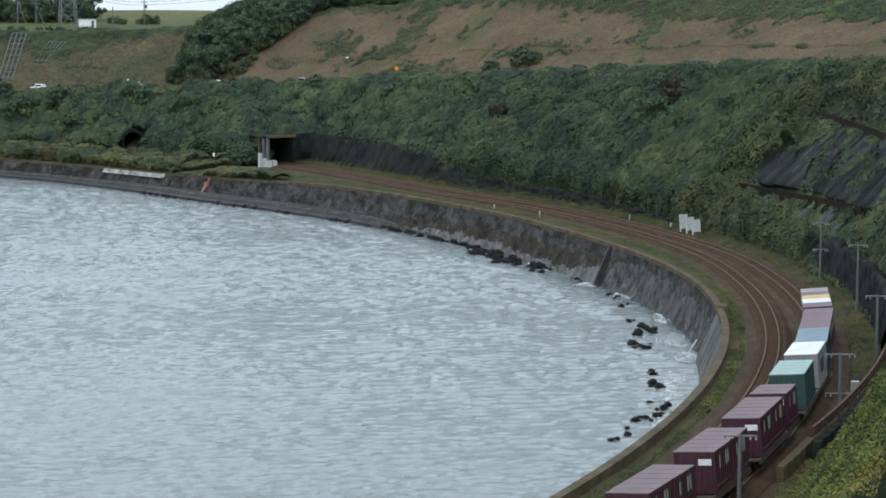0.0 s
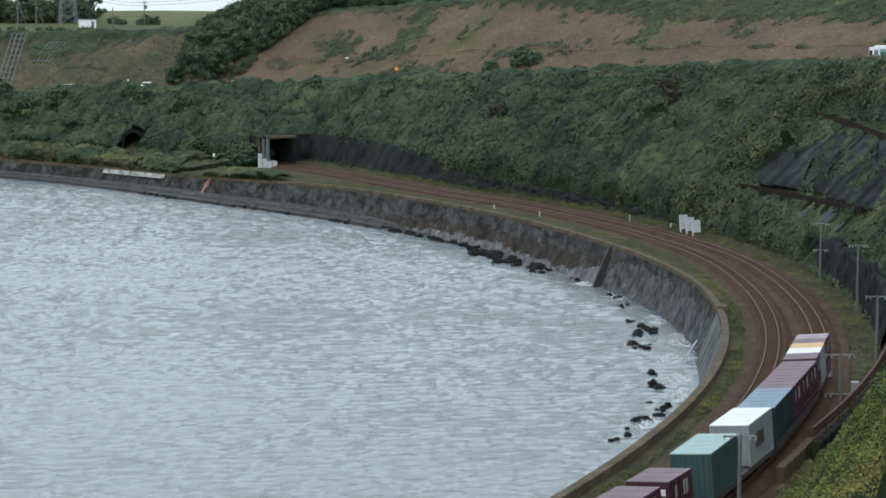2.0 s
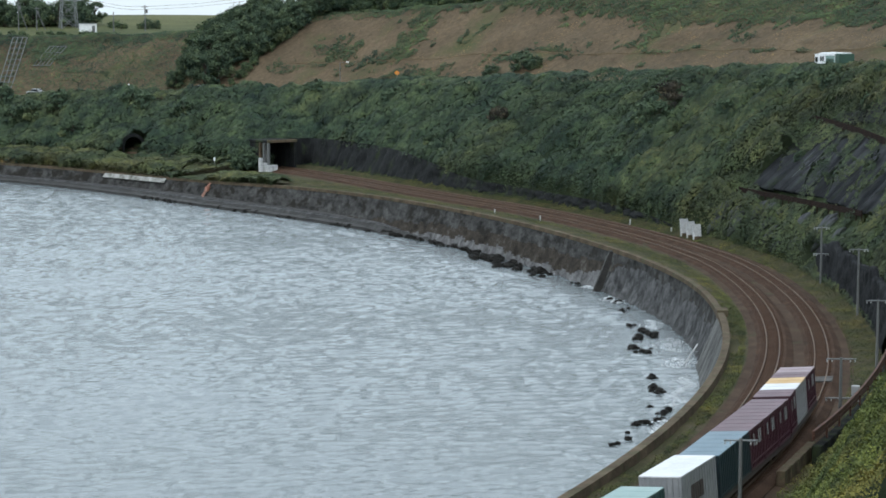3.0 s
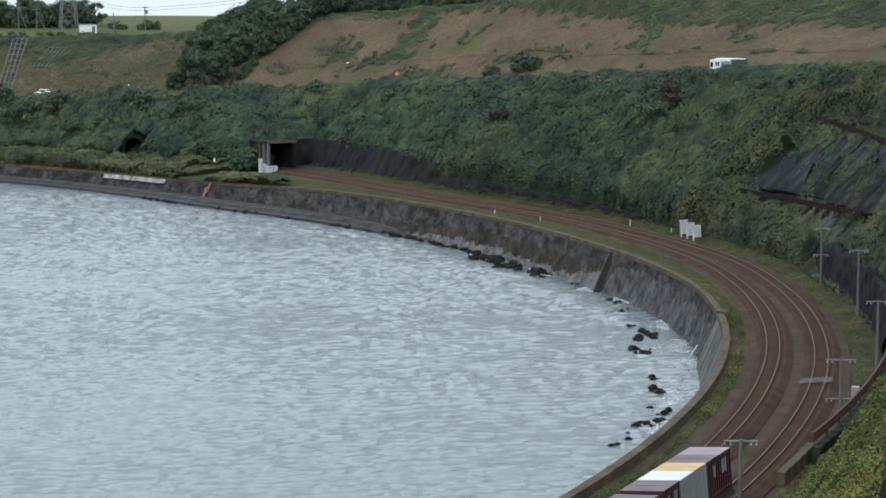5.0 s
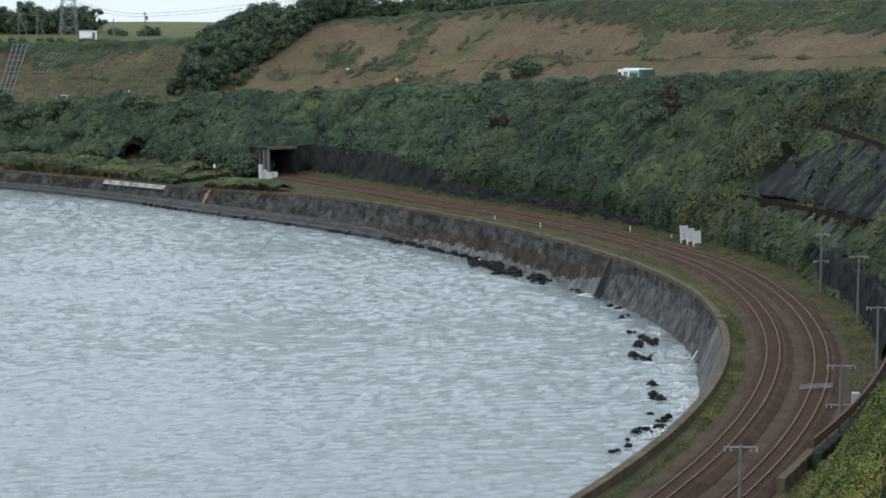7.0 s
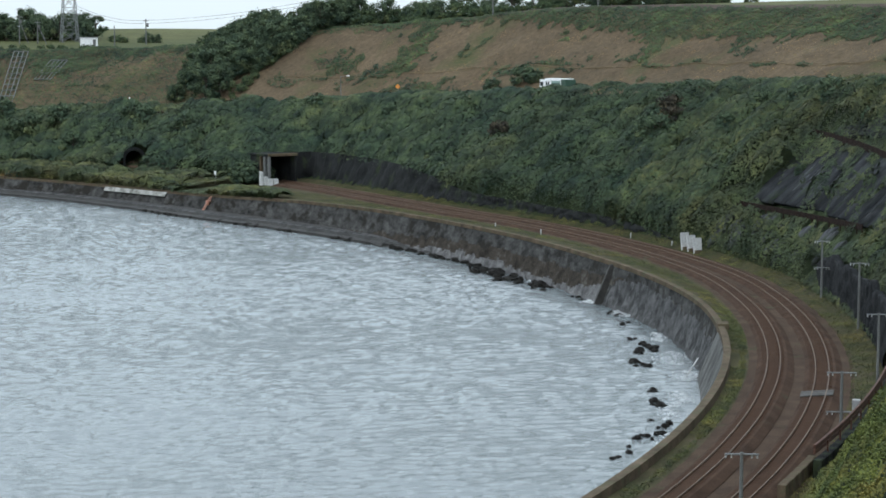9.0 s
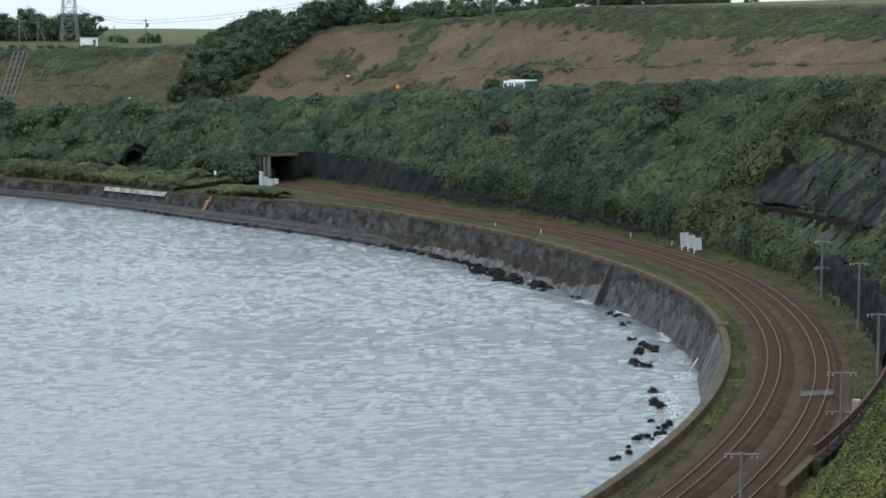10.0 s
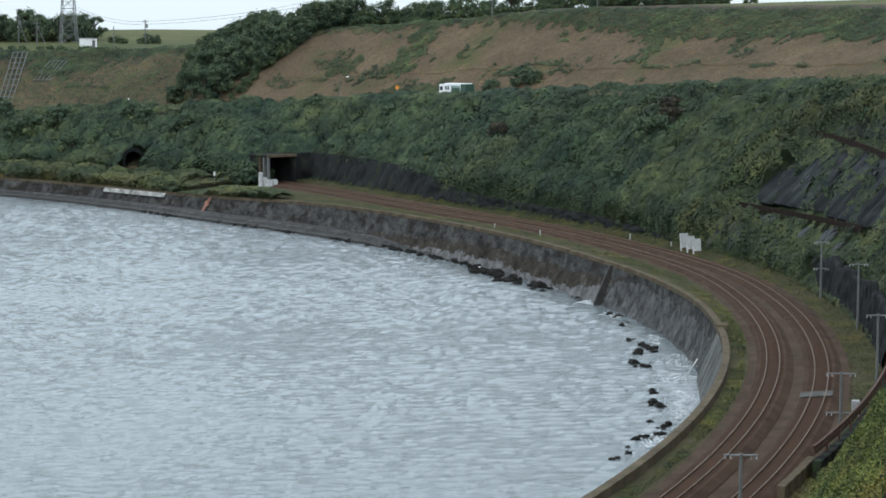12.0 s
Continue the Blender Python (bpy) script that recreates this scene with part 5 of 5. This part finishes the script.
def wagon(length):
    thing = tagged(new("flat_wagon"), "dark steel container flat wagon on two bogies", "wagon", "wagons of the train")
    h = length / 2
    part("deck", box((-1.15, -h, 0.82, 1.15, h, 0.97), (-0.35, -h, 0.5, 0.35, h, 0.82), bevel=0.02), M_FRAME, thing)
    for s in (-1, 1):
        part("side_sill", box((min(s * 1.2, s * 1.05), -h, 0.66, max(s * 1.2, s * 1.05), h, 1.0), bevel=0.02), M_FRAME, thing)
    for e in (-1, 1):
        part("coupler", box((-0.15, min(e * h, e * (h + 0.12)), 0.55, 0.15, max(e * h, e * (h + 0.12)), 0.85)), M_BLACK, thing)
        y = e * (h - min(2.6, h * 0.42))
        bogie = part("bogie", box((-0.9, y - 1.3, 0.35, -0.72, y + 1.3, 0.6), (0.72, y - 1.3, 0.35, 0.9, y + 1.3, 0.6), (-0.9, y - 0.25, 0.4, 0.9, y + 0.25, 0.62), bevel=0.02), M_FRAME, thing)
        for a in (-0.95, 0.95):
            for s in (-1, 1):
                part("wheel", rod((s * 0.47, y + a, 0.405), (s * 0.6, y + a, 0.405), 0.405, None, 20), M_RAIL, bogie)
            part("axle", rod((-0.6, y + a, 0.405), (0.6, y + a, 0.405), 0.08), M_RAIL, bogie)
    part("brake_gear", box((-0.8, -1.0, 0.42, 0.8, 0.4, 0.7), (-0.5, 0.7, 0.4, 0.6, 1.6, 0.72), bevel=0.03), M_BLACK, thing)
    return thing


TRAIN_R = 256.6 + SPACING
MOVES = []
DECK_Z = 1.0


def train_pose(t, s):
    """On the outer track, s metres behind the mark that passes -10.19 degrees at the start."""
    p = float(smooth(t, [(0, -10.19), (1.5, -14.74), (2.5, -17.8), (4.8, -25.15), (5.5, -27.5), (9, -39.3), (12, -49.4)])) + math.degrees(s / TRAIN_R)
    return place(TRAIN_R, p, 0.05) @ pose(0, 0, 0, 0, -CANT, 0)


def build_train():
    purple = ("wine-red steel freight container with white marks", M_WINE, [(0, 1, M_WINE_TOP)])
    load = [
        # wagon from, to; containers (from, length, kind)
        ((-0.25, 12.75), [(0.0, 2.75, purple), (2.8, 4.85, ("grey freight container with a yellow and white roof", M_GREYBOX, [(0, 0.5, M_YELLOW), (0.5, 1, M_WHITEBOX)])), (7.7, 4.6, ("wine-red freight container with a two-tone roof coloured for skylight", M_WINE, [(0, 0.5, M_GREYROOF), (0.5, 1, M_WINE_TOP)]))]),
        ((-19.95, -0.75), [(-4.65, 3.715, purple), (-8.45, 3.715, purple), (-12.25, 3.715, purple), (-16.05, 3.715, ("blue steel freight container with a roof toned lighter for skylight", M_BLUE, [(0, 1, M_BLUE_TOP)])), (-19.85, 3.715, ("blue steel freight container with a roof toned lighter for skylight", M_BLUE, [(0, 1, M_BLUE_TOP)]))]),
        ((-35.6, -20.2), [(-26.35, 6.06, ("white ribbed freight container with a grey door", M_WHITESIDE, [(0, 1, M_WHITEBOX)])), (-35.1, 6.06, ("teal green freight container with a roof toned lighter for skylight", M_TEAL, [(0, 1, M_TEAL_TOP)]))]),
        ((-51.6, -38.3), [(-42.4, 3.715, purple), (-47.35, 3.715, purple), (-51.2, 3.715, purple)]),
        ((-62.3, -54.0), [(-58.1, 3.715, purple), (-61.9, 3.715, purple)]),
        ((-73.6, -65.2), [(-69.3, 3.715, purple), (-73.1, 3.715, purple)]),
    ]
    for (a, b), boxes in load:
        mid = (a + b) / 2
        MOVES.append((wagon(b - a), mid, 0.0, 0.0))
        for s, n, (label, side, roof) in boxes:
            big = n > 5
            plain_side = side in (M_BLUE, M_TEAL, M_GREYBOX, M_WHITESIDE)
            c = container(n, side, roof, 2.6 if big else 2.5, label, not plain_side)
            if side is M_WHITESIDE:
                for k in range(3):
                    part("vent", box((WIDE / 2 - 0.02, -1.5 + k * 0.75, 0.9, WIDE / 2 + 0.03, -0.95 + k * 0.75, 1.8)), M_FRAME, c, "dark grey side vent")
            MOVES.append((c, mid, s + n / 2 - mid, DECK_Z))


# ---- road traffic ----
def truck():
    thing = tagged(new("truck"), "white-cabbed truck with a green and white box body", "truck")
    part("cab", cab_mesh(), M_WHITE, thing)
    part("windscreen", box((-1.05, 4.13, 1.75, 1.05, 4.2, 2.6), bevel=0.02), M_GLASS, thing)
    for s in (-1, 1):
        part("side_window", box((min(s * 1.13, s * 1.19), 2.9, 1.75, max(s * 1.13, s * 1.19), 3.8, 2.5)), M_GLASS, thing)
        part("side_panel", box((min(s * 1.2, s * 1.24), -2.6, 1.2, max(s * 1.2, s * 1.24), 0.2, 2.75)), M_PALEGREEN, thing, "pale green side panel")
        part("side_stripe", box((min(s * 1.24, s * 1.26), -2.4, 1.75, max(s * 1.24, s * 1.26), 0.0, 2.3)), M_GREEN, thing, "dark green band")
        for y in (3.2, -1.6, -2.8):
            part("wheel", rod((s * 0.85, y, 0.48), (s * 1.15, y, 0.48), 0.48, None, 18), M_BLACK, thing)
        for y in (1.6, 0.9):
            part("vent", box((min(s * 1.2, s * 1.25), y, 1.9, max(s * 1.2, s * 1.25), y + 0.4, 2.6)), M_GLASS, thing)
    part("body", box((-1.2, -2.7, 0.95, 1.2, 2.4, 3.15), bevel=0.06), M_WHITE, thing)
    part("cargo_box", box((-1.2, -4.2, 0.95, 1.2, -2.7, 3.05), bevel=0.05), M_GREEN, thing)
    part("roof_rack", box((-1.0, -3.8, 3.05, 1.0, 2.2, 3.2), bevel=0.04), M_WHITE, thing)
    part("chassis", box((-0.5, -4.2, 0.55, 0.5, 3.9, 0.95)), M_BLACK, thing)
    return thing


def cab_mesh():
    bm = box((-1.15, 2.5, 0.6, 1.15, 4.2, 2.95), bevel=0.08)
    for v in bm.verts:
        if v.co.z > 1.7 and v.co.y > 4.0:
            v.co.y -= 0.14 * (v.co.z - 1.7)
    return bm


def car(material, label):
    thing = tagged(new("car"), label, "car", "cars on the coast road")
    bm = box((-0.82, -2.1, 0.3, 0.82, 2.1, 0.85), bevel=0.12)
    part("body", bm, material, thing)
    top = box((-0.74, -1.7, 0.85, 0.74, 0.9, 1.5), bevel=0.1)
    for v in top.verts:
        if v.co.z > 1.2:
            v.co.y *= 0.78
            v.co.x *= 0.88
    part("cabin", top, material, thing)
    for s in (-1, 1):
        part("side_glass", box((min(s * 0.68, s * 0.74), -1.2, 0.95, max(s * 0.68, s * 0.74), 0.6, 1.35)), M_GLASS, thing)
        for y in (-1.3, 1.3):
            part("wheel", rod((s * 0.62, y, 0.31), (s * 0.83, y, 0.31), 0.31, None, 16), M_BLACK, thing)
    part("rear_glass", box((-0.6, -1.52, 0.98, 0.6, -1.45, 1.38)), M_GLASS, thing)
    return thing


def road_pose(p, lane=4.6):
    r = CREST_R + lane
    x, y, _ = at(r, p)
    return pose(x, y, float(z_road(p)) + 0.06, 0, 0, p)


def foam_patch(seed, length, width):
    """A ragged streak of foam on the water."""
    rng = np.random.default_rng(seed)
    n = 800
    u = rng.uniform(-0.5, 0.5, n)
    y = u * length
    x = rng.normal(0, width * 0.6, n) * (1 - (2 * u) ** 2) ** 0.5 + np.sin(u * 7 + seed) * width * 0.3
    pos = np.stack([x, y, rng.uniform(0.02, 0.12, n)], -1)
    nrm = np.stack([rng.normal(0, 0.25, n), rng.normal(0, 0.25, n), np.ones(n)], -1)
    ob = new("foam", cards("foam", pos, nrm, np.full(n, 0.055), M_FOAM, rng))
    return tagged(ob, "white foam washing at the foot of the sea wall", "foam", "foam along the wall", "stuff")


FOAMS = []


def build_foam():
    for k, (p, r, n, w) in enumerate(((-2.6, 248.6, 9, 1.6), (-5.2, 248.6, 6, 1.4), (-8.0, 248.0, 8, 0.9), (-9.6, 248.2, 7, 0.8), (5.4, 246.2, 6, 1.0), (8.0, 244.6, 4, 0.9), (12.5, 243.2, 9, 0.7), (0.8, 248.0, 7, 0.9), (-12.6, 248.0, 6, 0.9), (17, 240.4, 8, 0.5))):
        FOAMS.append((foam_patch(50 + k, n, w), p, r, k))


build_vegetation()
build_trees()
build_cutting()
fence("slope_barrier", 4.6, 11.4, 278.1, 279.4, 0.85, "dark rusty steel barrier across the upper slope")
fence("slope_barrier", 1.7, 11.3, 271.4, 268.7, 0.66, "long rusty steel barrier across the lower slope")
build_rocks()
build_wall_details()
build_portal()
build_poles()
build_upland()
build_train()
lorry = truck()
traffic = [(car(M_WHITE, "white car driving on the coast road"), 53.9, 2.02), (car(M_GREYBOX, "silver car driving on the coast road"), 58.6, 1.95), (car(M_WHITE, "white car driving on the coast road"), 64.2, 1.9), (car(M_GREYBOX, "silver car driving on the coast road"), 48.6, 2.03)]
build_foam()


def motions():
    times = [0.5 * k for k in range(25)]
    for ob, mid, along, up in MOVES:
        walk(ob, [(t, train_pose(t, mid) @ pose(0, along, up)) for t in times])
    walk(lorry, [(t, road_pose(float(smooth(t, [(0, 5.0), (1, 8.7), (2.5, 14.0), (4, 19.2), (5.5, 23.9), (6.5, 26.8), (8, 30.7), (9.5, 34.2), (10.5, 36.4), (12, 39.25)])))) for t in times])
    for ob, p, speed in traffic:
        walk(ob, [(t, road_pose(p + speed * t)) for t in times])
    walk(water, [(t, pose(0.28 * t, -0.12 * t, SEA_Z + 0.03 * math.sin(t * 1.7))) for t in times])
    for ob, p, r, k in FOAMS:
        walk(ob, [(t, place(r + 0.7 * math.sin(t * 1.3 + k * 1.9), p + 0.12 * math.sin(t * 0.9 + k), SEA_Z + 0.02 + 0.06 * math.sin(t * 1.3 + k * 1.9 + 0.8))) for t in times])


motions()
